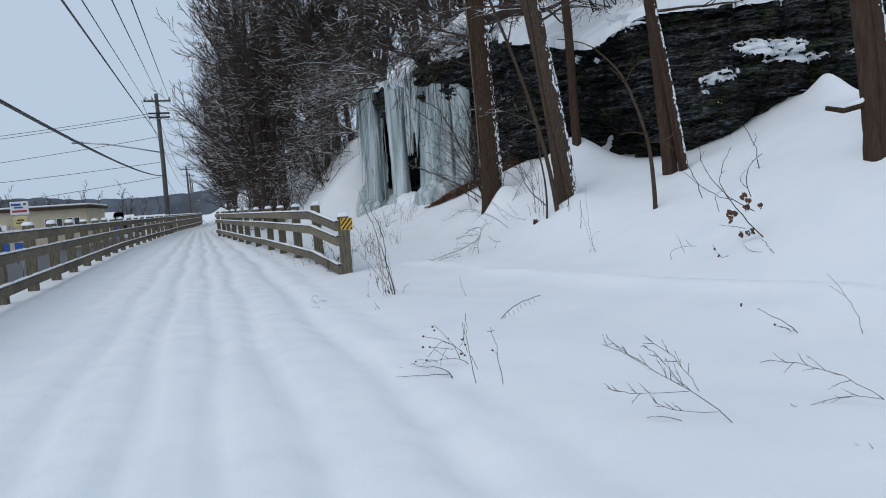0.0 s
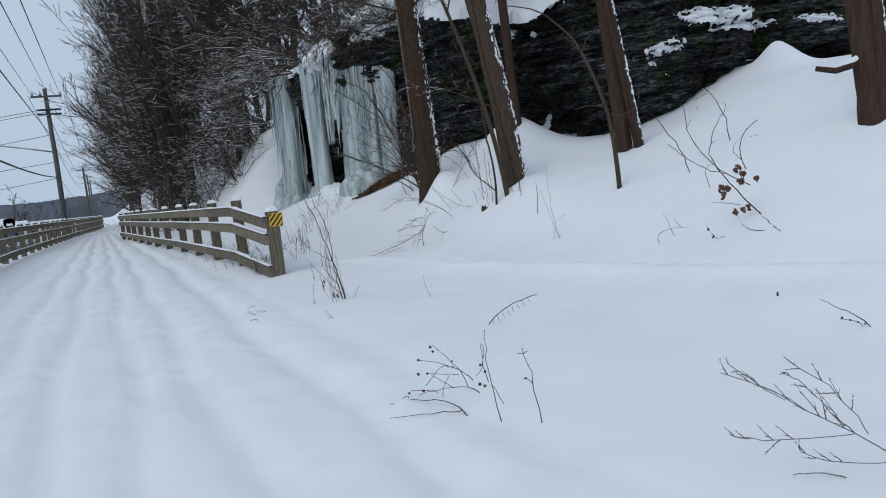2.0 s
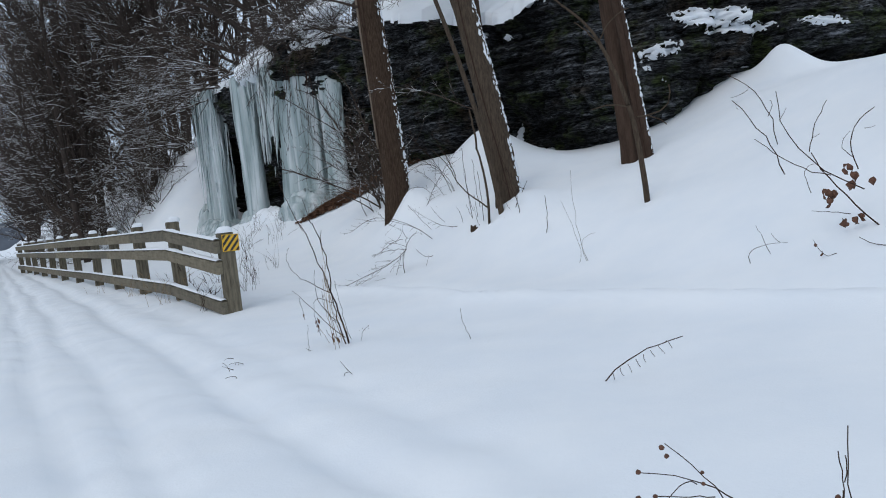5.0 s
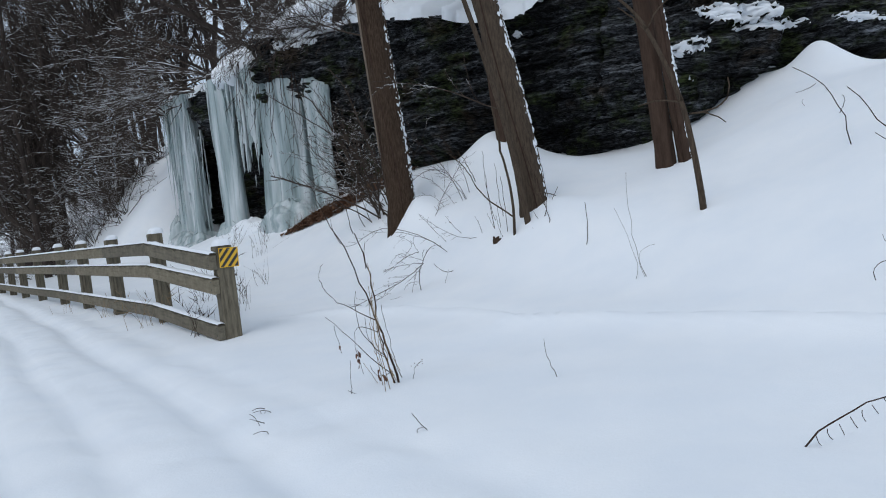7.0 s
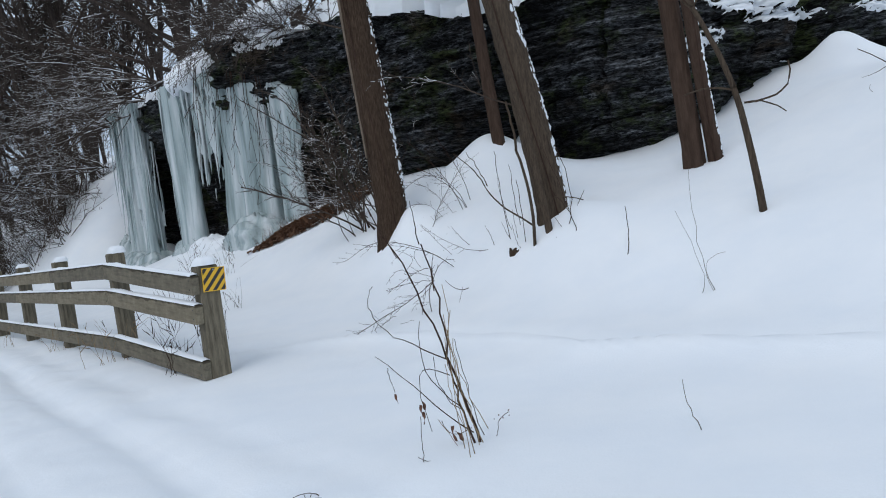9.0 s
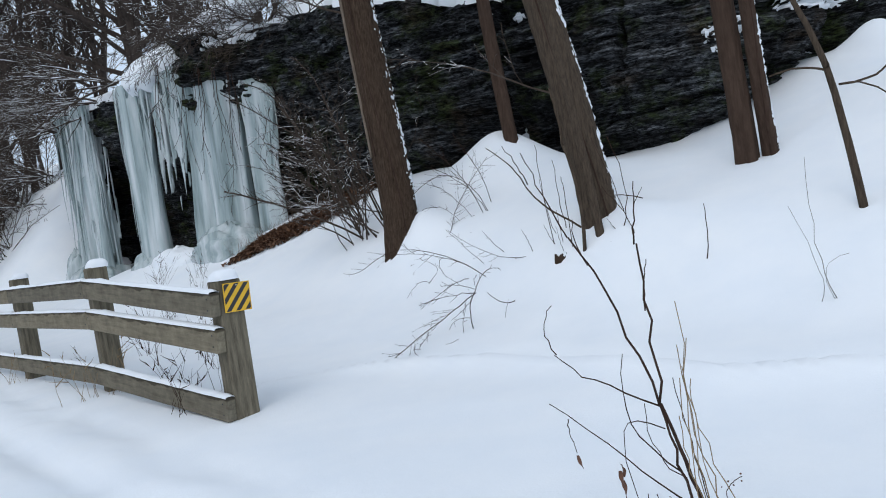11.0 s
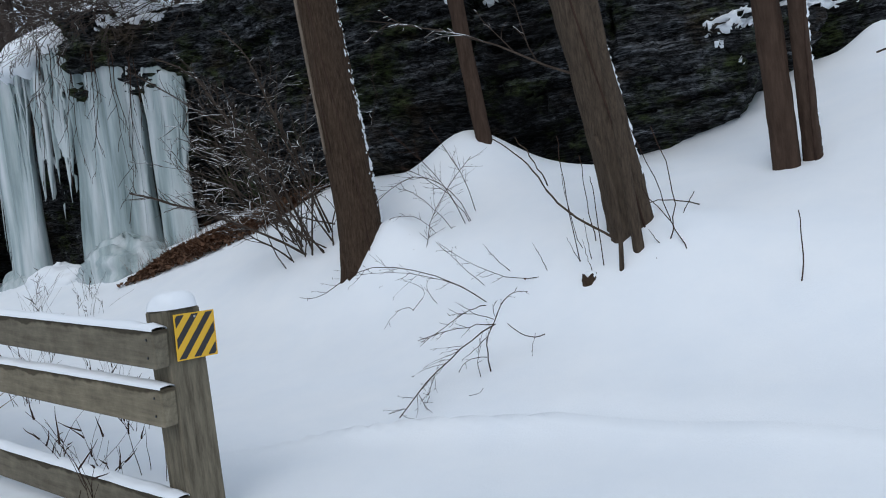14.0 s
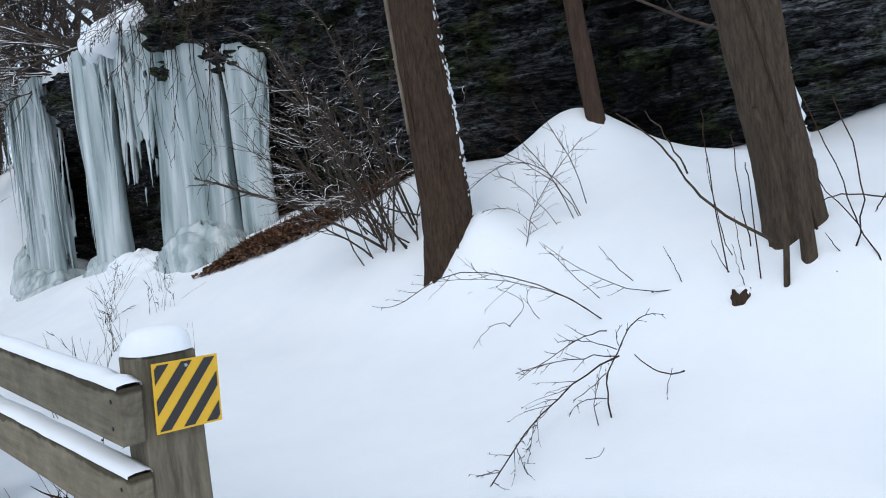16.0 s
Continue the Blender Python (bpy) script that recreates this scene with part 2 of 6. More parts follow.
# ---- lie of the land: x across the trail to the hill, y along it ----
CLIFF = [(24, -7), (13, -2.5), (10.5, -1.2), (8.6, -0.1), (7.76, 1.95), (7.32, 3.0), (6.5, 5), (6.3, 9.5), (5.4, 12), (5.4, 15), (5.5, 19), (5.8, 24)]
RIM = [6.4, 5.8, 5.5, 5.4, 5.5, 4.85, 5.55, 6.3, 6.4, 6.0, 6.2, 6.0]
XK = [-6.2, -2.5, 0, 2.4, 3.5, 4.6, 6.6, 8.5, 10.5]
YK = [-14, -6.5, -2.5, 0, 3.2, 6, 10.5, 14, 20]
ZK = [
    [0, 0, .01, .05, .30, .95, 1.85, 2.6, 3.4],
    [0, 0, .01, .05, .20, .70, 1.85, 2.6, 3.15],
    [0, 0, .00, .05, .20, .72, 1.50, 2.42, 2.85],
    [0, 0, .00, .07, .33, 1.02, 1.53, 2.05, 3.1],
    [0, 0, .03, .15, .42, 1.18, 2.12, 2.05, 2.4],
    [0, 0, .03, .20, .50, 1.15, 2.22, 2.4, 2.6],
    [0, 0, .00, .25, .60, 1.05, 1.95, 2.2, 2.5],
    [0, 0, .00, .30, .70, 1.25, 1.60, 2.0, 2.2],
    [0, 0, .00, .20, .45, .85, 1.20, 1.8, 2.0],
]


def smooth_lerp(x, xs, ys):
    """Monotone smooth interpolation of columns ys over xs."""
    i = np.clip(np.searchsorted(xs, x) - 1, 0, len(xs) - 2)
    xs = np.asarray(xs, float)
    t = np.clip((x - xs[i]) / (xs[i + 1] - xs[i]), 0, 1)
    return i, t


def hermite(i, t, xs, Y):
    xs, Y = np.asarray(xs, float), np.asarray(Y, float)
    m = np.gradient(Y, xs, axis=0)
    d = (xs[i + 1] - xs[i])
    if Y.ndim > 1:
        t, d = t[:, None], d[:, None]
    return (2 * t**3 - 3 * t**2 + 1) * Y[i] + (t**3 - 2 * t**2 + t) * d * m[i] + (-2 * t**3 + 3 * t**2) * Y[i + 1] + (t**3 - t**2) * d * m[i + 1]


def step(a, b, x):
    t = np.clip((x - a) / (b - a), 0, 1)
    return t * t * (3 - 2 * t)


def cliff_distance(x, y):
    """How far a point lies behind the rock face (before it: negative), and the rim's height there."""
    best, side, rim = np.full(x.shape, 1e9), np.zeros(x.shape), np.zeros(x.shape)
    for (a, b, za, zb) in zip(CLIFF[:-1], CLIFF[1:], RIM[:-1], RIM[1:]):
        dx, dy = b[0] - a[0], b[1] - a[1]
        s = np.clip(((x - a[0]) * dx + (y - a[1]) * dy) / (dx * dx + dy * dy), 0, 1)
        ex, ey = x - a[0] - s * dx, y - a[1] - s * dy
        d = np.hypot(ex, ey)
        near = d < best
        sg = np.where(dx * ey - dy * ex < 0, 1.0, -1.0)
        best, side, rim = np.where(near, d, best), np.where(near, sg, side), np.where(near, za + s * (zb - za), rim)
    return best * side, rim


def crest_x(y):
    return np.interp(y, [-16, -8.2, -5.7, -4.5, -3.6, -3.0, -2.4, -0.8, 0.1, 0.7, 1.0, 1.6], [4.2, 3.05, 2.5, 2.28, 2.07, 1.78, 1.86, 1.83, 1.5, 1.12, 0.7, -0.2])


RUTS = [(-3.72, .055, .11), (-3.15, .06, .09), (-2.58, .05, .08), (-2.1, .055, .11), (-1.35, .07, .15), (-4.4, .025, .15), (-0.75, .03, .18)]


def land(x, y):
    x, y = np.asarray(x, float), np.asarray(y, float)
    shape = x.shape
    x, y = x.ravel(), y.ravel()
    i, t = smooth_lerp(np.clip(x, XK[0], XK[-1]), XK, None)
    j, s = smooth_lerp(np.clip(y, YK[0], YK[-1]), YK, None)
    Z = np.asarray(ZK, float)
    cols = hermite(j, s, YK, Z)
    m = np.gradient(Z, np.asarray(XK, float), axis=1)
    slopes = hermite(j, s, YK, m)
    r = np.arange(len(x))
    xs = np.asarray(XK, float)
    d = xs[i + 1] - xs[i]
    z = (2 * t**3 - 3 * t**2 + 1) * cols[r, i] + (t**3 - 2 * t**2 + t) * d * slopes[r, i] + (-2 * t**3 + 3 * t**2) * cols[r, i + 1] + (t**3 - t**2) * d * slopes[r, i + 1]
    # low drift crest beside the trail, steeper on its far side
    c = crest_x(y)
    q = x - c
    z += (0.15 * np.where(q < 0, 0.75 * np.exp(np.minimum(q, 0) / 0.17) + 0.25 * np.exp(-(q / 1.1) ** 2), np.exp(-(q / 0.20) ** 2)) - 0.035 * np.exp(-((q - 0.45) / 0.25) ** 2)) * step(1.4, 0.2, y)
    # mound under the tree by the rock
    z += 0.52 * np.exp(-(((x - 6.72) / 0.75) ** 2 + ((y - 3.45) / 0.75) ** 2))
    # tongue of snow run up into a cleft of the rock
    z += 0.48 * np.exp(-(((x - 10.4) / 0.24) ** 2 + ((y + 1.25) / 0.55) ** 2))
    # snow banked against the two thick trunks
    z += 0.40 * np.exp(-(((x - 4.50) / 0.40) ** 2 + ((y - 3.08) / 0.38) ** 2)) + 0.14 * np.exp(-(((x - 4.80) / 0.40) ** 2 + ((y + 0.30) / 0.40) ** 2))
    # the wooded hill beyond the icefall
    hill = np.maximum(z, np.where(x < 6, 1.2 * (x - 1.9), 4.92 + 0.55 * (x - 6)) * step(130, 60, y) + 0.62 * (x - 3.4) * step(60, 130, y))
    k = step(22.0, 24.6, y)
    z = z * (1 - k) + hill * k
    # high ground behind the rock
    sd, rim = cliff_distance(x, y)
    deep = 1.3 * step(8.5, 10.8, y) * step(24.0, 21.0, y)
    back = step(1.2 + deep, 2.0 + deep, sd) * step(26, 23.5, y)
    high = rim - 0.05 + 0.5 * np.clip(sd - 0.2, 0, 12) + 0.25 * np.clip(sd - 12.5, 0, 60)
    z = np.where(sd > 0, z * (1 - back) + np.maximum(high, z) * back, z)
    z = np.where((y > 20) & (x > 40), np.minimum(z, 24 + 0.02 * x), z)
    # bank down to the road on the other side
    z -= 1.1 * step(-6.6, -9.0, x)
    for rx, dep, w in RUTS:
        bend = np.interp(y, [-20, 10, 45, 80], [0, 0, -0.2 - 0.35 * (rx + 2.6), -0.6 - 0.7 * (rx + 2.6)]) + 0.05 * np.sin(y * 0.9 + rx * 7)
        z -= 1.1 * dep * np.exp(-((x - rx - bend) / w) ** 2) * step(-60, -30, y)
    return z.reshape(shape)


def gz(x, y):
    return float(land(np.array([x]), np.array([y]))[0])


def spread(fine_a, fine_b, gap, outs_a, outs_b):
    return np.concatenate([outs_a, np.arange(fine_a, fine_b, gap), outs_b])


gx = spread(-6.6, 12.0, 0.09, [-1500, -700, -300, -150, -80, -45, -30, -20, -14, -11, -9.5, -8.6, -7.8, -7.1], [12.3, 12.8, 13.5, 15, 17, 20, 24, 30, 38, 50, 70, 110, 200, 500, 1500])
gy = spread(-15.5, 22, 0.10, [-1500, -500, -200, -100, -60, -40, -30, -24, -20, -18, -16.5], [22.5, 23, 23.5, 24, 25, 26, 28, 30, 33, 36, 40, 45, 52, 60, 70, 85, 100, 130, 180, 260, 400, 700, 1500])
GX, GY = np.meshgrid(gx, gy)
GZ = land(GX, GY)
bumps = np.array([fbm(a, b, 0.55, 3) for a, b in zip(GX.ravel(), GY.ravel())]).reshape(GX.shape)
TRAIL = np.array([fbm(a, b, 2.6, 2, 3.0) if -4.6 < a < -0.6 and -16 < b < 22 else 0.0 for a, b in zip(GX.ravel(), GY.ravel())]).reshape(GX.shape)
GZ += 0.027 * TRAIL
GZ += 0.035 * bumps * np.where(GX > -1, 1.0, 0.45)
nx, ny = len(gx), len(gy)
quads = [(r * nx + c, r * nx + c + 1, (r + 1) * nx + c + 1, (r + 1) * nx + c) for r in range(ny - 1) for c in range(nx - 1)]
ground = new("ground", mesh_of("ground", np.stack([GX, GY, GZ], -1).reshape(-1, 3), quads, M_SNOW, True))
tagged(ground, "deep untouched snow with packed trail tracks", "snow ground", kind="structure")

# ---- rock face ----
def along(points, values, gap):
    P, W = np.asarray(points, float), np.asarray(values, float)
    s = np.r_[0, np.cumsum(np.hypot(*np.diff(P, axis=0).T))]
    n = int(s[-1] / gap)
    q = np.linspace(0, s[-1], n)
    X, Y, Zr = np.interp(q, s, P[:, 0]), np.interp(q, s, P[:, 1]), np.interp(q, s, W)
    ker = np.hanning(int(1.2 / gap) | 1)
    ker /= ker.sum()
    sm = lambda a: np.convolve(np.pad(a, len(ker) // 2, mode="edge"), ker, "valid")
    return q, sm(X), sm(Y), sm(Zr)


def cliff_frame():
    q, X, Y, Zr = along(CLIFF, RIM, 0.06)
    nxm, nym = np.gradient(Y), -np.gradient(X)
    ln = np.hypot(nxm, nym)
    nxm, nym = -nxm / ln, -nym / ln
    flip = np.where(cliff_distance(X + nxm * 0.5, Y + nym * 0.5)[0] > 0, -1.0, 1.0)
    return q, X, Y, Zr, nxm * flip, nym * flip, land(X, Y)


CQ, CX, CY, CZ, CNX, CNY, CFOOT = cliff_frame()


def rim_z(i):
    return CZ[i] + 0.15 * fbm(CQ[i], 3.3, 0.5)


def face_point(i, z):
    """A point of the rock face at station i and height z."""
    q, y = CQ[i], CY[i]
    off = 0.34 * fbm(q * 0.35, z * 0.5, 1.0, 3, 4.0)
    tilt = 0.5 * noise.noise((q * 0.22, 0.7, 2.0)) + 0.04 * q
    for per, amp, run in ((3.1, 0.20, 0.45), (8.0, 0.11, 1.1), (17.0, 0.045, 2.6)):
        kk = math.floor(z * per + tilt * per * 0.35)
        off += amp * (noise.cell((q * run + kk * 3.71, kk * 1.93, per)) - 0.5)
    off += 0.05 * noise.noise((q * 3.0, z * 14, 1.0))
    # upright joints
    jn = abs(noise.noise((q * 0.55, z * 0.12, 9.0)))
    off -= 0.22 * max(0.0, 1 - jn / 0.035)
    # undercut behind the ice, jutting lip above it
    cave = float(step(8.5, 10.8, y) * step(22.5, 18.0, y))
    lip = float(step(3.2, 5.2, z))
    off += cave * (-1.5 * (1 - lip) + 0.55 * lip)
    off -= 1.9 * float(step(12.0, 12.5, y) * step(17.2, 16.0, y) * step(4.2, 4.8, z))
    # shallow undercut at the foot elsewhere
    off -= (1 - cave) * 0.85 * float(step(0.9, 0.0, z - max(CFOOT[i], 1.6)))
    # broken rock leaning back above the slope
    off -= 0.75 * max(0.0, z - 3.6 - 0.25 * fbm(q, 1.0, 0.8)) * float(step(2.4, 0.6, y))
    return CX[i] + CNX[i] * off, y + CNY[i] * off, z


def build_cliff():
    rows, n = 110, len(CQ)
    V = []
    for k in range(rows + 1):
        for i in range(n):
            V.append(face_point(i, 0.2 + k / rows * (rim_z(i) - 0.2)))
    for k in range(1, 7):
        for i in range(n):
            x, y, z = V[rows * n + i]
            V.append((x - CNX[i] * 0.65 * k, y - CNY[i] * 0.65 * k, z + 0.12 * k))
    F = [(r * n + c, r * n + c + 1, (r + 1) * n + c + 1, (r + 1) * n + c) for r in range(rows + 6) for c in range(n - 1)]
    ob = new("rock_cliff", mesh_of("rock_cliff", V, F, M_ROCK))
    return tagged(ob, "dark layered shale cliff with mossy ledges", "cliff", kind="structure")


def rim_snow():
    """The snow that lies on top of the rock and hangs a little over its edge."""
    V, F, n, m = [], [], len(CQ), 22
    for i in range(n):
        x, y, z = face_point(i, rim_z(i))
        edge = 0.10 - 1.1 * float(step(7.0, 9.0, y) * step(12.6, 12.0, y)) + 0.16 * fbm(CQ[i], 7.7, 0.9, 3) - 0.10 * abs(noise.noise((CQ[i] * 2.7, 3.0, 0)))
        for k in range(m + 1):
            b = k / m
            d = 4.2 * b * b - edge * (1 - b)
            lump = 0.10 * fbm(x - CNX[i] * d, y - CNY[i] * d, 0.9, 3)
            h = -0.10 if k == 0 else 0.02 if k == 1 else 0.16 + lump
            V.append((x - CNX[i] * d, y - CNY[i] * d, z + h + (0.50 - 0.38 * float(step(7.0, 9.0, y) * step(12.6, 12.0, y))) * max(d, 0) * (1 if k > 1 else 0)))
    for i in range(n - 1):
        for k in range(m):
            a = i * (m + 1) + k
            F.append((a, a + 1, a + m + 2, a + m + 1))
    tagged(new("rim_snow", mesh_of("rim_snow", V, F, M_CAP, True)), "thick snow overhanging the top of the rock", "snow", kind="structure")


def ledge_snow(q0, q1, z0, z1, slant, seed, thick=0.07):
    """An irregular patch of snow lying on a rock ledge."""
    ia, ib = np.searchsorted(CQ, q0), np.searchsorted(CQ, q1)
    idx, m = list(range(ia, ib + 1)), 22
    keep, V, F = {}, [], []
    for a, i in enumerate(idx):
        f = a / max(1, len(idx) - 1)
        for k in range(m + 1):
            g = k / m
            z = z0 + (z1 - z0) * g + slant * (f - 0.5)
            body = 1 - (2 * f - 1) ** 2 - (2 * g - 1) ** 2 * 0.9 + 1.6 * fbm(f * 7 + seed, g * 2.6, 1.3, 5) - 0.15
            if body > -0.35:
                x, y, zz = face_point(i, z)
                t = thick * max(-2.0, min(1, (body - 0.12) * 3.0))
                keep[a, k] = len(V)
                V.append((x + CNX[i] * t, y + CNY[i] * t, zz + 0.5 * t))
    for (a, k) in keep:
        c = [(a, k), (a + 1, k), (a + 1, k + 1), (a, k + 1)]
        if all(p in keep for p in c):
            F.append([keep[p] for p in c])
    if F:
        tagged(new("ledge_snow", mesh_of("ledge_snow", V, F, M_CAP, True)), "ragged patch of snow on a rock ledge", "snow patch", "snow patches on the rock")


cliff = build_cliff()
rim_snow()
LEDGES = [(14.9, 16.7, 4.05, 4.45, 0.1, 1), (14.5, 15.9, 3.82, 4.08, 0.1, 2), (16.35, 17.5, 3.5, 3.76, -0.15, 3), (13.3, 14.3, 3.75, 3.9, 0.1, 10), (18.9, 20.1, 5.05, 5.5, -0.2, 4), (20.85, 21.1, 4.62, 4.78, 0, 5), (20.3, 20.5, 4.5, 4.62, 0, 6), (27.2, 28.9, 5.95, 6.35, -0.1, 7), (12.2, 13.8, 4.3, 4.7, 0.1, 8), (16.95, 17.12, 3.02, 3.12, 0, 9), (17.25, 17.42, 3.25, 3.4, 0, 11)]
for pq in LEDGES:
    ledge_snow(*pq)

# ---- icefall ----
def icicle(pts_top, length, r, rng, V, F, sides=7, flare=0.0, wob=0.04):
    base = len(V)
    n = 12
    ph = rng.random() * 6
    for k in range(n + 1):
        h = k / n
        rad = r * ((1 - h) ** 0.55 if flare == 0 else (1.0 - 0.35 * math.sin(h * 3.0) + flare * h**3))
        rad = max(rad, 0.004) * (1 + 0.15 * math.sin(h * 9 + ph))
        cx, cy = pts_top[0] + wob * math.sin(h * 4 + ph), pts_top[1] + wob * math.cos(h * 5 + ph)
        for j in range(sides):
            a = j * 2 * math.pi / sides + ph
            V.append((cx + rad * math.cos(a), cy + rad * math.sin(a), pts_top[2] - h * length))
    for k in range(n):
        for j in range(sides):
            q = (j + 1) % sides
            F.append((base + k * sides + j, base + (k + 1) * sides + j, base + (k + 1) * sides + q, base + k * sides + q))


def ice_column(name, a, b, top0, top1, foot, seed, label, dense=16, depth=0.35, taper=0.0, fringe=0.5, thin=(0.07, 0.22)):
    """A frozen curtain from plan point a to b: many fused, wavering strands, and thin icicles on its edges."""
    rng = random.Random(seed)
    V, F = [], []
    span = math.hypot(b[0] - a[0], b[1] - a[1])
    count = int(span * dense) + 5
    for c in range(count):
        f = (c + rng.random() * 0.7) / count
        top = top0 + (top1 - top0) * f + rng.uniform(-0.12, 0.14)
        edge = abs(f - 0.5) * 2
        out = rng.uniform(-depth, depth * 0.4) * (1 - 0.4 * edge)
        if edge > 1 - 0.35 * fringe and rng.random() < 0.8:
            x, y = a[0] + (b[0] - a[0]) * f + out, a[1] + (b[1] - a[1]) * f
            icicle((x, y, top), (top - foot) * rng.uniform(0.35, 0.85), rng.uniform(0.03, 0.08), rng, V, F)
        else:
            f += (0.5 - f) * taper * rng.random()
            x, y = a[0] + (b[0] - a[0]) * f + out, a[1] + (b[1] - a[1]) * f
            icicle((x, y, top), top - foot + 0.3, rng.uniform(*thin), rng, V, F, 8, rng.uniform(0.05, 0.35), 0.025)
    V2, F2 = [], []
    for c in range(int(span * 15)):
        f = rng.random()
        x, y = a[0] + (b[0] - a[0]) * f - depth * rng.uniform(0.3, 1.0), a[1] + (b[1] - a[1]) * f
        icicle((x, y, top0 + (top1 - top0) * f), rng.uniform(0.4, (top0 - foot) * 0.85), rng.uniform(0.015, 0.05), rng, V2, F2, 6)
    ob = new(name, mesh_of(name, V, F, M_ICE, True))
    fringe_ob = part("icicle_fringe", mesh_of("icicle_fringe", V2, F2, M_ICE, True), parent=ob, label="fringe of thin icicles")
    tagged(fringe_ob, kind="stuff")
    fuse = ob.modifiers.new("fuse", "REMESH")
    fuse.mode, fuse.voxel_size, fuse.use_smooth_shade = "VOXEL", 0.048, True
    ease = ob.modifiers.new("ease", "SMOOTH")
    ease.factor, ease.iterations = 0.5, 3
    return tagged(ob, label, "icefall", "frozen icefall columns")


ice_column("ice_column", (5.2, 21.9), (5.2, 18.3), 6.6, 6.2, 0.7, 11, "tall pale blue frozen waterfall column against dark rock", 17, 0.5, 0.15, 0.35)
ice_column("ice_column", (5.0, 15.7), (5.05, 13.8), 6.05, 5.95, 1.0, 12, "narrow white frozen waterfall column tapering down", 17, 0.3, 0.75, 0.4)
ice_column("ice_column", (5.30, 12.45), (5.90, 10.75), 5.95, 5.40, 1.2, 14, "broad pale green frozen curtain under the overhang", 21, 0.3, 0.1, 0.3)
ice_column("ice_column", (5.90, 10.75), (6.25, 9.70), 5.35, 4.75, 1.5, 15, "thin grey ice columns under the overhang", 13, 0.14, 0.1, 0.9, (0.05, 0.12))


def icicle_cluster():
    """Long pointed icicles hanging between the two columns."""
    rng = random.Random(13)
    V, F = [], []
    for k in range(30):
        f = rng.random()
        icicle((5.1 + rng.uniform(-0.12, 0.15), 13.9 - 1.6 * f, 6.05 - 0.2 * f), rng.uniform(0.9, 3.9) * (1 - 0.25 * abs(f - 0.4)), rng.uniform(0.05, 0.13), rng, V, F, 9, 0.0, 0.03)
    ob = fused(new("hanging_ice", mesh_of("hanging_ice", V, F, M_ICE, True)), 0.035, 2)
    tagged(ob, "hanging cluster of long white pointed icicles", "icicles", "frozen icefall columns")


def fused(ob, voxel, rounds=3):
    fuse = ob.modifiers.new("fuse", "REMESH")
    fuse.mode, fuse.voxel_size, fuse.use_smooth_shade = "VOXEL", voxel, True
    ease = ob.modifiers.new("ease", "SMOOTH")
    ease.factor, ease.iterations = 0.5, rounds
    return ob


icicle_cluster()


# ---- fences ----
def fence(name, label, posts, tops, rails_z, side, seed, height_end=None):
    """posts: (x, y) in order; side: on which side of the posts the rails run (+1: larger x)."""
    rng = random.Random(seed)
    th = thing(name, label, "fence", at=(posts[0][0], posts[0][1], 0))
    ox, oy = posts[0]
    bmp = box_bm(0.20, 0.20, 1.0, 0.012, (0, 0, 0.5))
    pm = bpy.data.meshes.new("post")
    bmp.to_mesh(pm)
    bmp.free()
    pm.materials.append(M_POST)
    cap = cap_mesh(0.102, 0.09)
    for i, (x, y) in enumerate(posts):
        z0 = gz(x, y) - 0.25
        p = part("post", pm, parent=th)
        p.location, p.scale = (x - ox, y - oy, z0), (1, 1, tops[i] - z0)
        p.rotation_euler = (radians(rng.uniform(-1, 1)), radians(rng.uniform(-1, 1)), radians(rng.uniform(-4, 4)))
        c = part("snow_cap", cap, parent=th, label="rounded cap of snow")
        c.location = (x - ox, y - oy, tops[i] - 0.005)
        c.scale = (1, 1, rng.uniform(0.8, 1.1))
    for i in range(len(posts) - 1):
        for a, b in zip(rails_z[i], rails_z[i + 1]):
            A = Vector((posts[i][0] - ox + side * 0.145, posts[i][1] - oy, a))
            B = Vector((posts[i + 1][0] - ox + side * 0.145, posts[i + 1][1] - oy, b))
            if i == 0 and height_end:
                A = A + (A - B).normalized() * 0.10
            L = (B - A).length
            turn = (B - A).to_track_quat("Y", "Z").to_matrix().to_4x4()
            r = part("rail", box_bm(0.085, L - 0.006, 0.19, 0.008, (0, L / 2, 0)), M_WOOD, th)
            r.matrix_local = Matrix.Translation(A) @ turn
            if i < 2 and height_end:
                for ny_, nz_ in ((0.06, 0.05), (0.06, -0.04), (L - 0.05, 0.04), (L - 0.05, -0.05)):
                    bmn = bmesh.new()
                    bmesh.ops.create_cone(bmn, cap_ends=True, segments=8, radius1=0.007, radius2=0.006, depth=0.006)
                    nail = part("nail", bmn, M_BLACK, r)
                    nail.matrix_local = Matrix.Translation((side * 0.0435, ny_, nz_)) @ Matrix.Rotation(radians(90), 4, "Y")
            s = part("rail_snow", snow_strip(L - 0.01, 0.085, rng), None, th, "strip of snow lying on the rail")
            s.matrix_local = Matrix.Translation(A + Vector((0, 0, 0.094))) @ turn
    return th


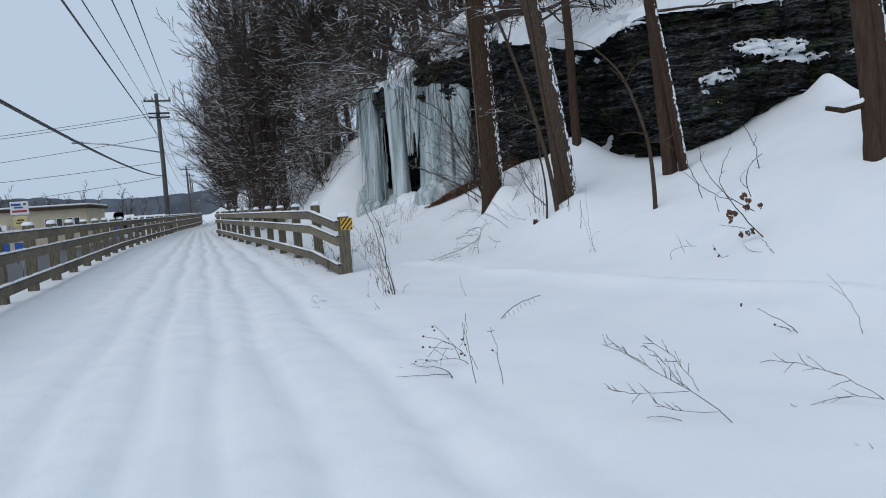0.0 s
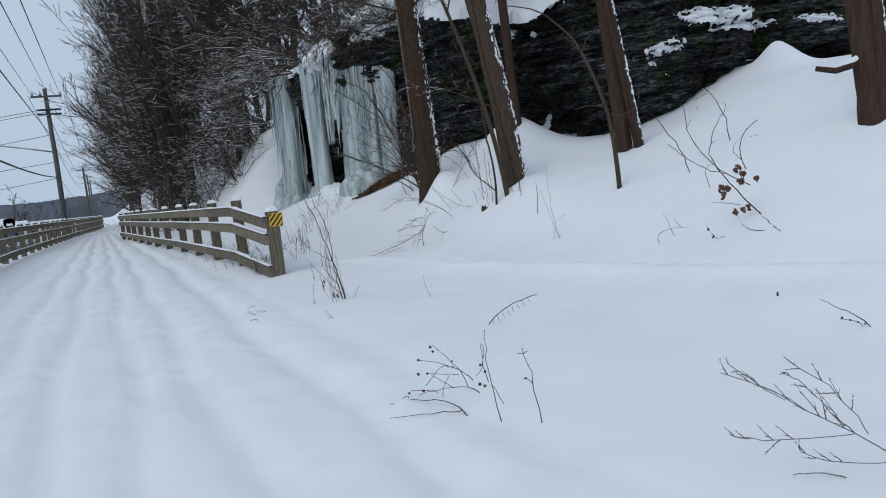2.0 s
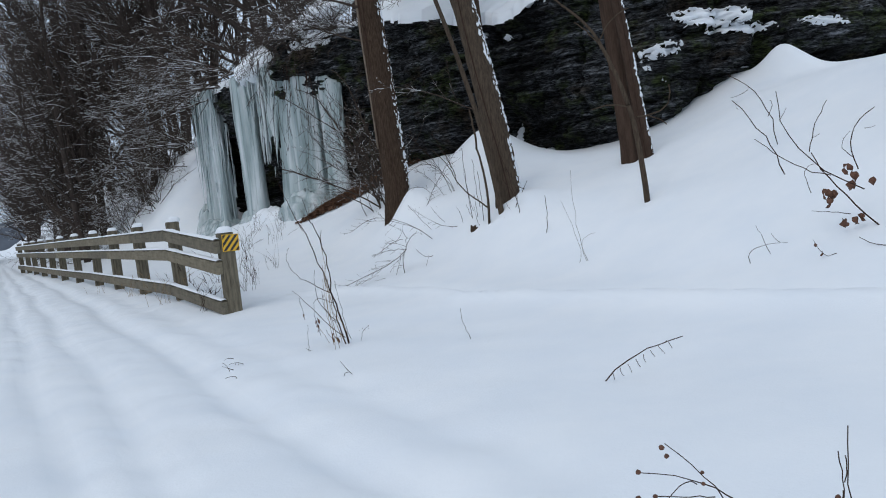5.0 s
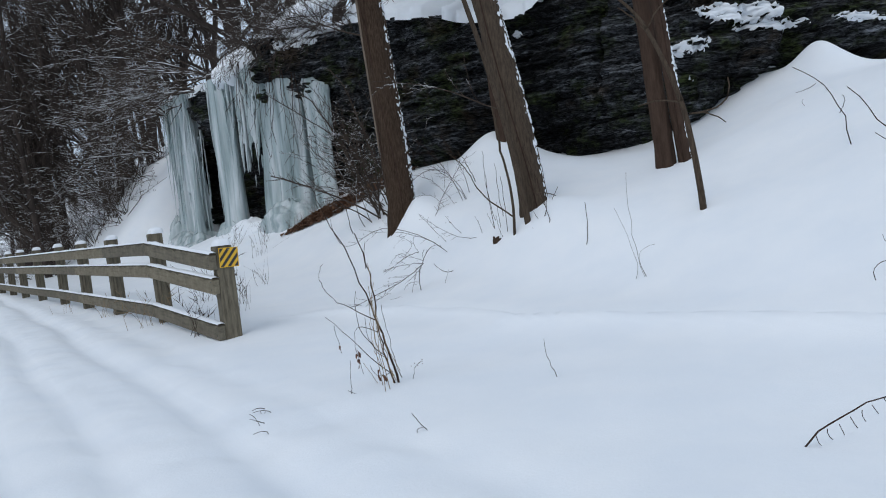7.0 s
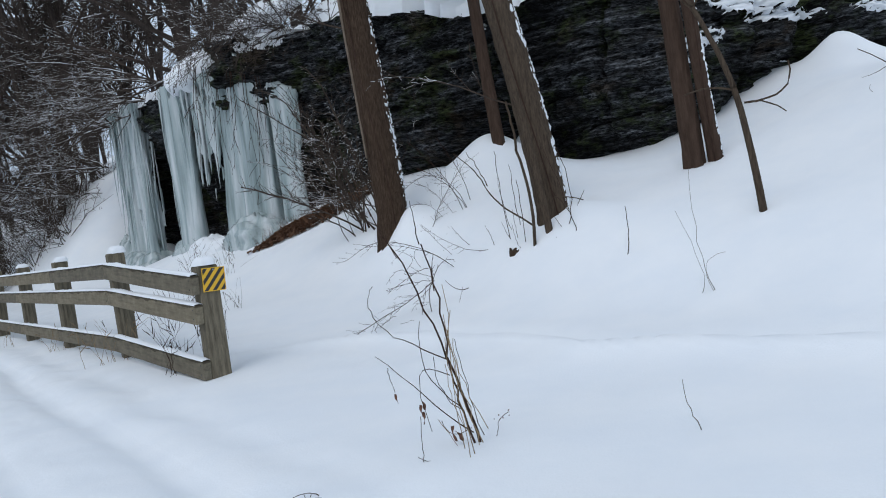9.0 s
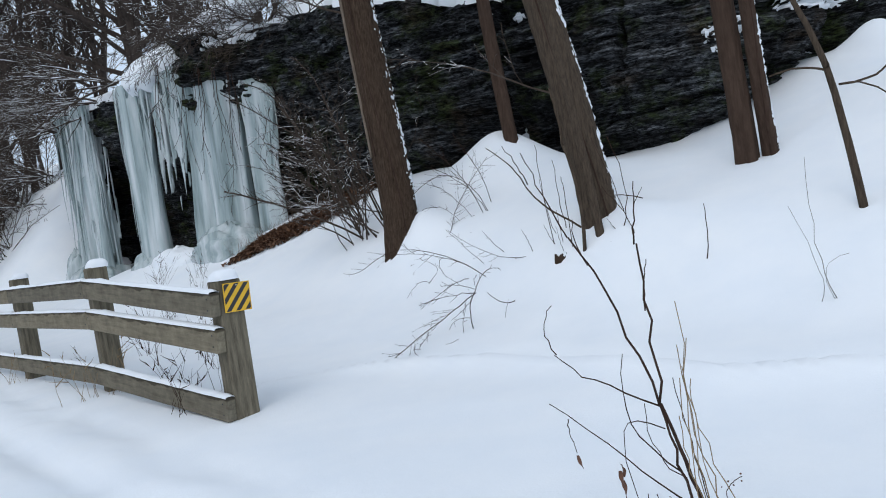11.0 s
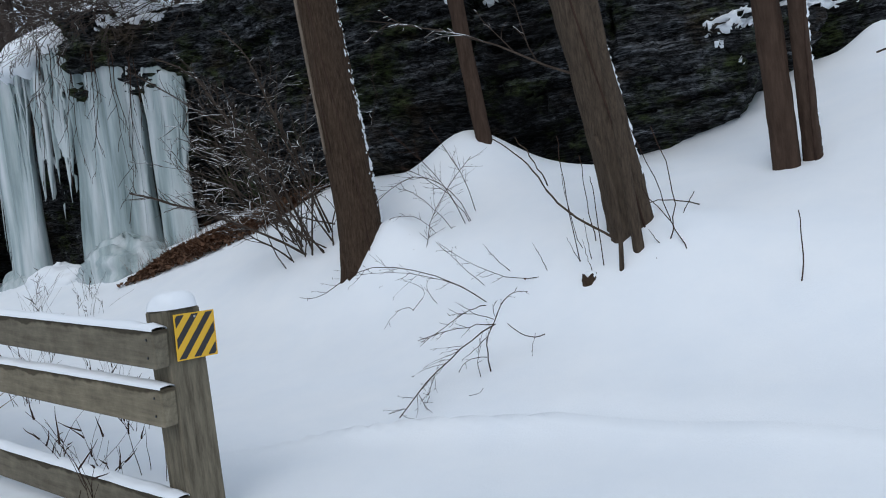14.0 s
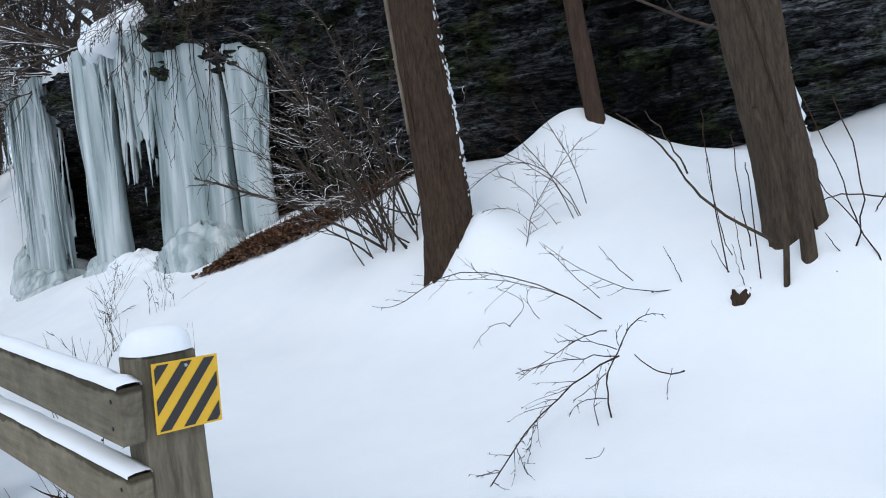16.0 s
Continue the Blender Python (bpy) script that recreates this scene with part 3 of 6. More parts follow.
def cap_mesh(r, h):
    V, F, n, m = [], [], 16, 6
    for k in range(m + 1):
        a = k / m * math.pi / 2
        for j in range(n):
            t = j * 2 * math.pi / n
            e = 4.0
            rr = r * (abs(math.cos(t)) ** e + abs(math.sin(t)) ** e) ** (-1 / e)
            bulge = 1.06 * math.cos(a) ** 0.6 if k < m else 0.02
            wob = 1 + 0.05 * math.sin(3 * t + k)
            V.append((rr * bulge * wob * math.cos(t), rr * bulge * wob * math.sin(t), h * math.sin(a)))
    for k in range(m):
        for j in range(n):
            q = (j + 1) % n
            F.append((k * n + j, k * n + q, (k + 1) * n + q, (k + 1) * n + j))
    return mesh_of("snow_cap", V, F, M_CAP, True)


def snow_strip(L, w, rng):
    n = max(4, int(L / 0.08))
    V, F = [], []
    ph = rng.random() * 10
    for i in range(n + 1):
        y = L * i / n
        h = 0.028 + 0.014 * noise.noise((y * 2.2, ph, 0)) + 0.012 * noise.noise((y * 9, ph, 2))
        e = 0.5 * w + 0.008 * noise.noise((y * 7, ph, 5))
        if i in (0, n):
            h *= 0.5
        for x, z in ((-e, 0), (-e * 0.95, h * 0.7), (-e * 0.4, h), (e * 0.4, h), (e * 0.95, h * 0.7), (e, 0)):
            V.append((x, y, z))
    for i in range(n):
        for j in range(5):
            F.append((i * 6 + j, i * 6 + j + 1, (i + 1) * 6 + j + 1, (i + 1) * 6 + j))
    return mesh_of("rail_snow", V, F, M_CAP, True)


def polyline_at(y, ys, xs):
    return float(np.interp(y, ys, xs))


r_posts = [(0.01, 0.185)] + [(polyline_at(y, [3, 12, 17, 30, 36], [-0.1, -0.45, -0.8, -1.5, -1.9]), y) for y in [3.0 + 3.02 * k for k in range(11)]]
r_tops = [1.12] + [1.37] * 11
r_rails = [(0.94, 0.65, 0.10)] + [(1.15, 0.82, 0.23)] * 11
fence_r = fence("rail_fence", "weathered timber post and rail fence topped with snow", r_posts, r_tops, r_rails, -1, 3, True)
l_ys = [-2.2 + 2.62 * k for k in range(-2, 36)]
l_posts = [(polyline_at(y, [-20, 20, 45, 77, 110], [-6.05, -6.05, -5.0, -3.2, -2.2]), y) for y in l_ys]
fence_l = fence("rail_fence", "long grey timber rail fence beside the road", l_posts, [1.36] * len(l_posts), [(1.16, 0.80, 0.26)] * len(l_posts), 1, 4)


def marker_sign():
    s = thing("hazard_marker", "square yellow and black striped marker on fence post", "sign", at=(0.052, 0.072, 0.970))
    part("plate", box_bm(0.232, 0.004, 0.232, 0.0), M_YELLOW, s)
    W, H = 0.109, 0.109
    # stripes rising to the right, cut to the plate
    for c in (-0.165, -0.083, 0.0, 0.083, 0.165):
        bm = bmesh.new()
        pts = clip_stripe(c, 0.040, W, H)
        if len(pts) < 3:
            bm.free()
            continue
        bm.faces.new([bm.verts.new((a, -0.0035, b)) for a, b in pts])
        part("stripe", bm, M_BLACK, s, "black slanting stripe")
    bm = bmesh.new()
    bmesh.ops.create_cone(bm, cap_ends=True, segments=10, radius1=0.007, radius2=0.005, depth=0.006, matrix=Matrix.Translation((0.0, -0.005, 0.095)) @ Matrix.Rotation(radians(90), 4, "X"))
    part("bolt", bm, M_STEEL, s)
    s.rotation_euler = (0, radians(2), radians(2))


def clip_stripe(c, w, W, H):
    """The part of the stripe |x - 0.8 z - c| < w / 2 in the plate's rectangle."""
    poly = [(-W, -H), (W, -H), (W, H), (-W, H)]
    for sgn in (1, -1):
        f = lambda p: w / 2 - sgn * (p[0] - 0.8 * p[1] - c)
        out = []
        for a, b in zip(poly, poly[1:] + poly[:1]):
            fa, fb = f(a), f(b)
            if fa >= 0:
                out.append(a)
            if fa * fb < 0:
                k = fa / (fa - fb)
                out.append((a[0] + k * (b[0] - a[0]), a[1] + k * (b[1] - a[1])))
        poly = out
        if not poly:
            return []
    return poly


marker_sign()


# ---- trees ----
def limb(rng, p, d, length, r, up, bend, segs):
    pts, rad = [np.array(p, float)], [r]
    d = np.array(d, float) / np.linalg.norm(d)
    for k in range(segs):
        d = d + np.array([rng.gauss(0, bend), rng.gauss(0, bend), rng.gauss(0, bend) + up])
        d /= np.linalg.norm(d)
        pts.append(pts[-1] + d * length / segs)
        rad.append(r * (1 - 0.8 * (k + 1) / segs))
    return pts, rad


def side_dir(rng, d, angle):
    d = np.array(d) / np.linalg.norm(d)
    a = np.cross(d, [rng.gauss(0, 1), rng.gauss(0, 1), rng.gauss(0, 1)])
    a /= np.linalg.norm(a) + 1e-9
    return d * math.cos(angle) + a * math.sin(angle)


def branch_out(rng, pts, rad, level, counts, out, start=0.25, ratio=0.5, up=0.05, angle=0.8, bend=0.12, bias=None):
    if level >= len(counts):
        return
    pts, n = np.array(pts), len(pts)
    total = float(np.linalg.norm(np.diff(pts, axis=0), axis=1).sum())
    for c in range(counts[level]):
        f = start + (1 - start) * (c + rng.random()) / counts[level]
        k = min(int(f * (n - 1)), n - 2)
        t = f * (n - 1) - k
        p = pts[k] * (1 - t) + pts[k + 1] * t
        r = (rad[k] * (1 - t) + rad[k + 1] * t) * 0.6
        d = side_dir(rng, pts[k + 1] - pts[k], angle * rng.uniform(0.6, 1.3))
        if bias is not None:
            d = d + np.array(bias) * (0.5 if level == 0 else 0.25)
        ln = total * ratio * (1.15 - 0.6 * f) * rng.uniform(0.6, 1.2)
        segs = 5 if level == 0 else 4 if level == 1 else 2
        bp, br = limb(rng, p, d, ln, max(r, 0.006), up, bend, segs)
        out.append((bp, br, 5 if level == 0 else 4 if level == 1 else 3))
        branch_out(rng, bp, br, level + 1, counts, out, 0.15, ratio * 0.95, up, angle, bend, bias)


def tree_meshes(seed, height, r, counts, mat, bias=None, lean=(0, 0), trunks=1, start=0.25, twig=0.008):
    rng = random.Random(seed)
    stems, crown = [], []
    for k in range(trunks):
        d = (lean[0] + rng.gauss(0, 0.06 + 0.10 * (k > 0)), lean[1] + rng.gauss(0, 0.06 + 0.10 * (k > 0)), 1)
        pts, rad = limb(rng, (0.25 * k, rng.gauss(0, 0.2) * k, -0.4), d, height * (1 - 0.12 * k), r * (1 - 0.2 * k), 0.02, 0.05, 9)
        stems.append((pts, rad, 7))
        branch_out(rng, pts, rad, 0, counts, crown, start, 0.42, 0.06, 0.75, 0.13, bias)
    crown = [(p, np.maximum(q, twig), s) for p, q, s in crown]
    return tube_mesh("trunk", stems, mat), tube_mesh("crown", crown, mat, 3, False)


def plant_tree(meshes, x, y, rz, scale, label, group="", name="bare_tree", z=None):
    t = thing(name, label, "tree", group, at=(x, y, gz(x, y) if z is None else z))
    part("trunk", meshes[0], parent=t)
    part("crown", meshes[1], parent=t, label="bare twiggy branches")
    t.rotation_euler, t.scale = (0, 0, rz), (scale, scale, scale)
    return t


def near_tree(x, y, z0, bend, r, seed, label, mat=M_BARK, height=13.0, counts=(9, 5, 4), snow=True, foot=0.0, limbs=(), flare=0.22, name="tree", taper=0.045):
    """A standing trunk; bend: lean and curve across x, then across y. Flared foot, furrowed bark, snow plastered on one side."""
    rng = random.Random(seed)
    t = thing(name, label, name, "trees before the rock face", at=(x, y, z0))
    ax, bx, ay, by = bend

    def axis(h):
        e = min(h, 4.0)
        return np.array((ax * h + bx * e * (2 * h - e) + 0.015 * math.sin(h * 1.3 + seed), ay * h + by * e * (2 * h - e) + 0.015 * math.cos(h * 1.1 + seed), h))

    def girth(h):
        return max(0.012, r * (1 - taper * max(h, 0)) * (1 + flare * math.exp(-max(h + 0.1, 0) / 0.3)))

    V, F, ns = [], [], 56
    levels = np.r_[np.linspace(-0.35, 5.6, 95), np.linspace(6, height, 12)] if height > 7 else np.linspace(-0.35, height, 95)
    for h in levels:
        p, g = axis(h), girth(h)
        for j in range(ns):
            a = j * 2 * math.pi / ns
            butt = 1 + 0.10 * math.exp(-max(h, 0) / 0.5) * math.sin(4 * a + seed) + 0.02 * math.sin(3 * a + h) + foot * math.exp(-max(h, 0) / 0.35) * max(0, math.cos(a - 3.6))
            ridge_ = noise.noise((math.cos(a) * g * 26, math.sin(a) * g * 26, h * 2.6 + seed))
            rough = min(0.016, 0.07 * g) * (abs(ridge_) * 2 - 0.5) + 0.05 * g * noise.noise((math.cos(a) * 2, math.sin(a) * 2, h * 1.2))
            V.append((p[0] + (g * butt + rough) * math.cos(a), p[1] + (g * butt + rough) * math.sin(a), h))
    for k in range(len(levels) - 1):
        for j in range(ns):
            q = (j + 1) % ns
            F.append((k * ns + j, k * ns + q, (k + 1) * ns + q, (k + 1) * ns + j))
    part("trunk", mesh_of("trunk", V, F, mat, True), parent=t)
    up = [axis(h) for h in np.linspace(min(4.2, 0.55 * height), height, 14)]
    ur = [girth(h) for h in np.linspace(min(4.2, 0.55 * height), height, 14)]
    crown = []
    branch_out(rng, up, ur, 0, counts, crown, 0.05, 0.38, 0.02, 1.0, 0.12)
    part("crown", tube_mesh("crown", crown, M_BRUSH, 3, False), parent=t, label="bare twiggy branches")
    for h, dx, dy, dz, ln, lr in limbs:
        lp, lrad = limb(rng, axis(h), (dx, dy, dz), ln, lr, -0.03, 0.10, 9)
        tubes = [(lp, lrad, 6)]
        branch_out(rng, lp, lrad, 0, (7, 4), tubes, 0.25, 0.32, -0.02, 0.7, 0.13)
        part("limb", tube_mesh("limb", [(p, np.maximum(q, 0.0035), g) for p, q, g in tubes], M_BRUSH, 4), parent=t, label="bare limb dotted with snow")
    if snow:
        tagged(part("bark_snow", bark_snow(axis, girth, rng), parent=t, label="patches of blown snow stuck to the bark"), kind="stuff")
        vine = [axis(h) + (girth(h) + 0.006) * np.array((math.cos(-2.4 + 0.3 * math.sin(h * 1.1 + seed)), math.sin(-2.4 + 0.3 * math.sin(h * 1.1 + seed)), 0)) for h in np.linspace(0, 6, 40)]
        part("vine", tube_mesh("vine", [(vine, 0.010, 5)], M_TWIG), parent=t, label="thin vine climbing the trunk")
    return t


def bark_snow(axis, girth, rng, side=-0.92, clumps=300):
    V, F = [], []
    for c in range(clumps):
        h = rng.uniform(0.0, 1.0) ** 1.3 * 6.0
        p, r = axis(h), girth(h)
        a = side + rng.gauss(0, 0.20)
        b = len(V)
        s, e = rng.uniform(0.010, 0.036), rng.uniform(0.8, 2.8)
        ca, sa = math.cos(a), math.sin(a)
        o = np.array((p[0] + r * 1.0 * ca, p[1] + r * 1.0 * sa, h))
        out, tan = np.array((ca, sa, 0)), np.array((-sa, ca, 0))
        m = 7
        for j in range(m):
            q = j * 2 * math.pi / m
            V.append(o + tan * s * math.cos(q) * rng.uniform(0.7, 1.3) + np.array((0, 0, 1)) * s * e * math.sin(q) * rng.uniform(0.7, 1.3) - out * 0.012)
        V.append(o + out * s * 0.6)
        for j in range(m):
            F.append((b + j, b + (j + 1) % m, b + m))
    return mesh_of("bark_snow", V, F, M_CAP, True)


thick_tree = near_tree(4.390, 3.385, 0.95, (0.034, -0.005, 0.105, 0.0), 0.275, 1, "thick brown tree trunk with split foot in snow", taper=0.03, flare=0.05, limbs=((4.3, -0.9, 0.2, 0.4, 2.4, 0.03), (4.6, 0.9, -0.5, 0.25, 2.2, 0.03), (3.6, -0.8, 0.5, 0.5, 1.6, 0.02)))


def root_and_strip(t):
    """The bent root that stands clear of the snow, a strip of peeling bark and a second vine."""
    rng = random.Random(4)
    V, F, n, path = [], [], 20, [((0.02, 0.02, 0.95), 0.20), ((-0.05, 0.05, 0.60), 0.175), ((-0.13, 0.09, 0.35), 0.135), ((-0.17, 0.11, 0.18), 0.10), ((-0.19, 0.13, 0.05), 0.085), ((-0.22, 0.15, -0.15), 0.08)]
    for (px_, py_, pz_), pr in path:
        for j in range(n):
            a = j * 2 * math.pi / n
            w = pr * (1 + 0.10 * math.sin(3 * a + pz_ * 4) + 0.06 * rng.uniform(-1, 1))
            V.append((px_ + w * math.cos(a), py_ + w * math.sin(a), pz_))
    for k in range(len(path) - 1):
        for j in range(n):
            q = (j + 1) % n
            F.append((k * n + j, (k + 1) * n + j, (k + 1) * n + q, k * n + q))
    part("root", mesh_of("root", V, F, M_BARK, True), parent=t, label="bent bare root")
    strip, thin = [], []
    for h in np.linspace(1.45, 6.0, 40):
        cx, cy, g = 0.034 * h - 0.005 * h * h, 0.105 * h, 0.275 * (1 - 0.03 * h)
        a = 2.75 + 0.10 * math.sin(h * 1.7)
        strip.append((cx + (g + 0.005) * math.cos(a), cy + (g + 0.005) * math.sin(a), h))
        a = 3.35 + 0.16 * math.sin(h * 2.1 + 1)
        thin.append((cx + (g + 0.006) * math.cos(a), cy + (g + 0.006) * math.sin(a), h))
    part("bark_strip", tube_mesh("bark_strip", [(strip, 0.034 - 0.014 * np.abs(np.linspace(-1, 1, 40)), 7)], M_BARK_PALE), parent=t, label="pale peeling strip of bark")
    part("vine", tube_mesh("vine", [(thin, 0.009, 5)], M_TWIG), parent=t, label="thin vine climbing the trunk")


root_and_strip(thick_tree)
near_tree(4.738, 0.032, 1.0, (0.006, -0.0172, 0.101, 0.011), 0.215, 2, "leaning brown tree trunk with snow-plastered side", mat=M_BARK_GREY, taper=0.03, limbs=((1.55, -0.75, 0.85, 0.42, 2.3, 0.014), (3.9, 0.8, -0.6, 0.3, 2.6, 0.03), (4.3, -0.8, 0.5, 0.3, 2.4, 0.03), (4.7, 0.9, 0.1, 0.2, 2.2, 0.025)))
near_tree(6.601, 3.047, 2.2, (0.085, -0.015, 0.148, -0.011), 0.115, 3, "slender brown tree trunk rising from a snow mound", mat=M_BARK_RED, snow=False, height=10, flare=0.02, taper=0.02)
near_tree(6.714, -0.842, 1.5, (-0.097, 0.003, -0.051, 0.016), 0.142, 4, "twin tree stem of smooth brown bark", mat=M_BARK_RED, snow=False, height=11, flare=0.06, taper=0.035)
near_tree(6.890, -1.085, 1.5, (-0.20, -0.010, -0.06, -0.002), 0.096, 5, "thinner twin tree stem beside its partner", mat=M_BARK_RED, height=11, flare=0.06, limbs=((3.2, 0.9, -0.4, 0.15, 3.0, 0.03), (3.6, -0.8, 0.5, 0.2, 3.0, 0.03), (3.9, 0.7, -0.7, 0.25, 2.6, 0.025)))
stout_tree = near_tree(6.071, -6.668, 1.6, (0.001, -0.004, 0.091, 0.010), 0.205, 6, "stout brown tree trunk on the snow slope", mat=M_BARK_RED, flare=0.05, limbs=((3.2, -0.7, 0.7, 0.1, 2.6, 0.03),))
near_tree(4.406, -0.201, 0.75, (-0.106, -0.047, 0.003, -0.018), 0.050, 7, "slim smooth sapling leaning beside a tree trunk", mat=M_BARK_GREY, snow=False, height=6.0, counts=(8, 4), flare=0.08, name="sapling", taper=0.10)


def stub_limb(t):
    """A short broken limb, snow along its upper side."""
    pts = [(0.0, 0.03, 0.70), (-0.21, 0.17, 0.59), (-0.33, 0.31, 0.55), (-0.48, 0.47, 0.61)]
    part("limb", tube_mesh("limb", [(pts, [0.055, 0.042, 0.038, 0.032], 9)], M_BARK), parent=t, label="short broken limb")
    top = [(a, b, c + 0.045) for a, b, c in pts[:3]]
    part("limb_snow", tube_mesh("limb_snow", [(top, [0.05, 0.042, 0.02], 8)], M_CAP), parent=t, label="snow lying on the limb")


stub_limb(stout_tree)


def far_woods():
    kinds = [tree_meshes(20 + k, 14 + 1.5 * k, 0.15 + 0.02 * k, (22, 9, 6), M_FAR, (-0.45, -0.15, 0.1), (-0.10, 0), 1, 0.12, 0.014) for k in range(5)]
    rng = random.Random(77)
    for k in range(66):
        y = 23 + 90 * (k / 66) ** 1.5 + rng.uniform(-1, 1)
        x = 1.3 + rng.random() ** 1.3 * 13 - 0.02 * (y - 22)
        if y < 31 and x < 6.5:
            y += 8.5
        plant_tree(kinds[k % 5], x, y, rng.uniform(-0.7, 0.7), rng.uniform(0.8, 1.2), "bare winter tree in dense hillside woods", "hillside woods")
    for k in range(18):
        y = rng.uniform(2, 22)
        sx = polyline_at(y, [p[1] for p in CLIFF], [p[0] for p in CLIFF]) + rng.uniform(2.6, 9)
        plant_tree(kinds[k % 5], sx, y, rng.uniform(0, 6), rng.uniform(0.5, 0.9), "bare tree on top of the rock face", "hilltop trees")


far_woods()


def brush(x, y, z, seed, stems, length, toward, label, mat=M_BRUSH, counts=(7, 5), r=0.02, up=-0.05, spread_=0.5, name="bush", twig=0.004, cat="bush", group=""):
    rng = random.Random(seed)
    th = thing(name, label, cat, group, at=(x, y, z))
    tubes = []
    for k in range(stems):
        d = np.array(toward, float) + np.array([rng.gauss(0, spread_), rng.gauss(0, spread_), rng.gauss(0, spread_ * 0.5)])
        p0 = (rng.gauss(0, 0.12), rng.gauss(0, 0.12), -0.1)
        pts, rad = limb(rng, p0, d, length * rng.uniform(0.6, 1.15), r * rng.uniform(0.6, 1.1), up, 0.10, 7)
        tubes.append((pts, rad, 5))
        branch_out(rng, pts, rad, 0, counts, tubes, 0.2, 0.38, up, 0.7, 0.14)
    tubes = [(p, np.maximum(q, twig), s) for p, q, s in tubes]
    part("crown", tube_mesh("crown", tubes, mat, 3, False), parent=th)
    return th


# snow-laden brush hanging from the lip over the icefall
for k, (bx, by, bz) in enumerate([(5.3, 18, 6.3), (5.2, 20, 6.4), (5.4, 22, 6.2), (5.0, 24.5, 5.0), (5.2, 16.6, 6.6), (4.6, 27, 4.2), (4.6, 21, 6.0)]):
    brush(bx, by, bz, 40 + k, 9, 4.2, (-0.8, 0.5, 0.35), "tangled overhanging branches loaded with snow", counts=(9, 5), r=0.035, up=-0.05, group="brush over the icefall")
for k, (bx, by, bz) in enumerate([(5.0, 12.2, 6.6), (5.5, 11.0, 6.5), (6.0, 9.6, 6.4)]):
    brush(bx, by, bz, 60 + k, 8, 2.2, (-0.7, -0.1, 0.1), "brown twiggy brush trailing over the rock lip", counts=(8, 6), r=0.016, up=-0.10, group="brush on the rock lip", mat=M_FAR)
for k in range(18):
    rng = random.Random(500 + k)
    by = 31 + 45 * (k / 18) ** 1.2 + rng.uniform(-1, 1)
    bx = rng.uniform(0.3, 4.0)
    brush(bx, by, gz(bx, by), 90 + k, 9, 3.4, (-0.3, -0.1, 0.8), "dense brown thicket dusted with snow", counts=(8, 5), r=0.02, up=-0.03, group="thicket on the slope", mat=M_BRUSH if k % 2 else M_FAR)


for k in range(14):
    rng = random.Random(1300 + k)
    by, bx = rng.uniform(25.5, 36), rng.uniform(2.2, 7.0)
    brush(bx, by, gz(bx, by), 1400 + k, 9, 3.6, (-0.45, -0.2, 0.75), "dense brown thicket dusted with snow", counts=(9, 5), r=0.018, up=-0.02, group="thicket on the slope", mat=M_BRUSH if k % 3 else M_FAR, twig=0.007)
for k, (bx, by, bl) in enumerate([(4.8, 4.5, 2.6), (5.0, 5.4, 2.8), (5.5, 6.4, 2.6), (5.9, 8.0, 2.2), (4.6, 5.0, 1.8)]):
    brush(bx, by, gz(bx, by), 160 + k, 7, bl, (-0.45, 0.15, 1.0), "thin leaning bush dotted with snow", counts=(6, 4), r=0.014, up=-0.02, spread_=0.35, group="bushes before the rock", twig=0.003)
for k, (bx, by, bz) in enumerate([(5.6, 12.4, 6.5), (5.9, 11.2, 6.5), (6.3, 10.0, 6.4), (6.5, 8.8, 6.2), (6.6, 11.5, 7.0)]):
    brush(bx, by, bz, 180 + k, 10, 2.0, (-0.5, -0.1, 0.35), "brown tangled brush on the rock lip", counts=(8, 6), r=0.014, up=-0.06, group="brush on the rock lip", mat=M_FAR if k % 2 else M_BRUSH)


for k in range(9):
    rng = random.Random(900 + k)
    by = 1.5 + k * 0.95
    bx = polyline_at(by, [p[1] for p in CLIFF], [p[0] for p in CLIFF]) + rng.uniform(1.2, 3.4)
    brush(bx, by, polyline_at(by, [p[1] for p in CLIFF], RIM) + 0.9, 220 + k, 7, 2.6, (-0.7, -0.3, 0.6), "dark bare bush on the snowy rim", counts=(8, 5), r=0.022, up=-0.06, group="bushes on the rim", mat=M_BRUSH if k % 2 else M_FAR)


def snow_chute():
    """Snow lying lumpily in the gully over the icefall."""
    rng = random.Random(88)
    bm = bmesh.new()
    for k in range(190):
        t = rng.random()
        c = (4.80 + 3.6 * t, 14.2 + rng.gauss(0, 0.50) * (1 + 0.7 * t) + 0.6 * t, 5.95 + 2.5 * t + rng.uniform(-0.25, 0.1))
        bmesh.ops.create_icosphere(bm, subdivisions=1, radius=rng.uniform(0.22, 0.42), matrix=Matrix.Translation(c))
    ob = fused(part("snow_drift", bm, M_CAP), 0.07, 5)
    tagged(ob, "lumpy snow drift filling the gully above the ice", "snow drift")


snow_chute()


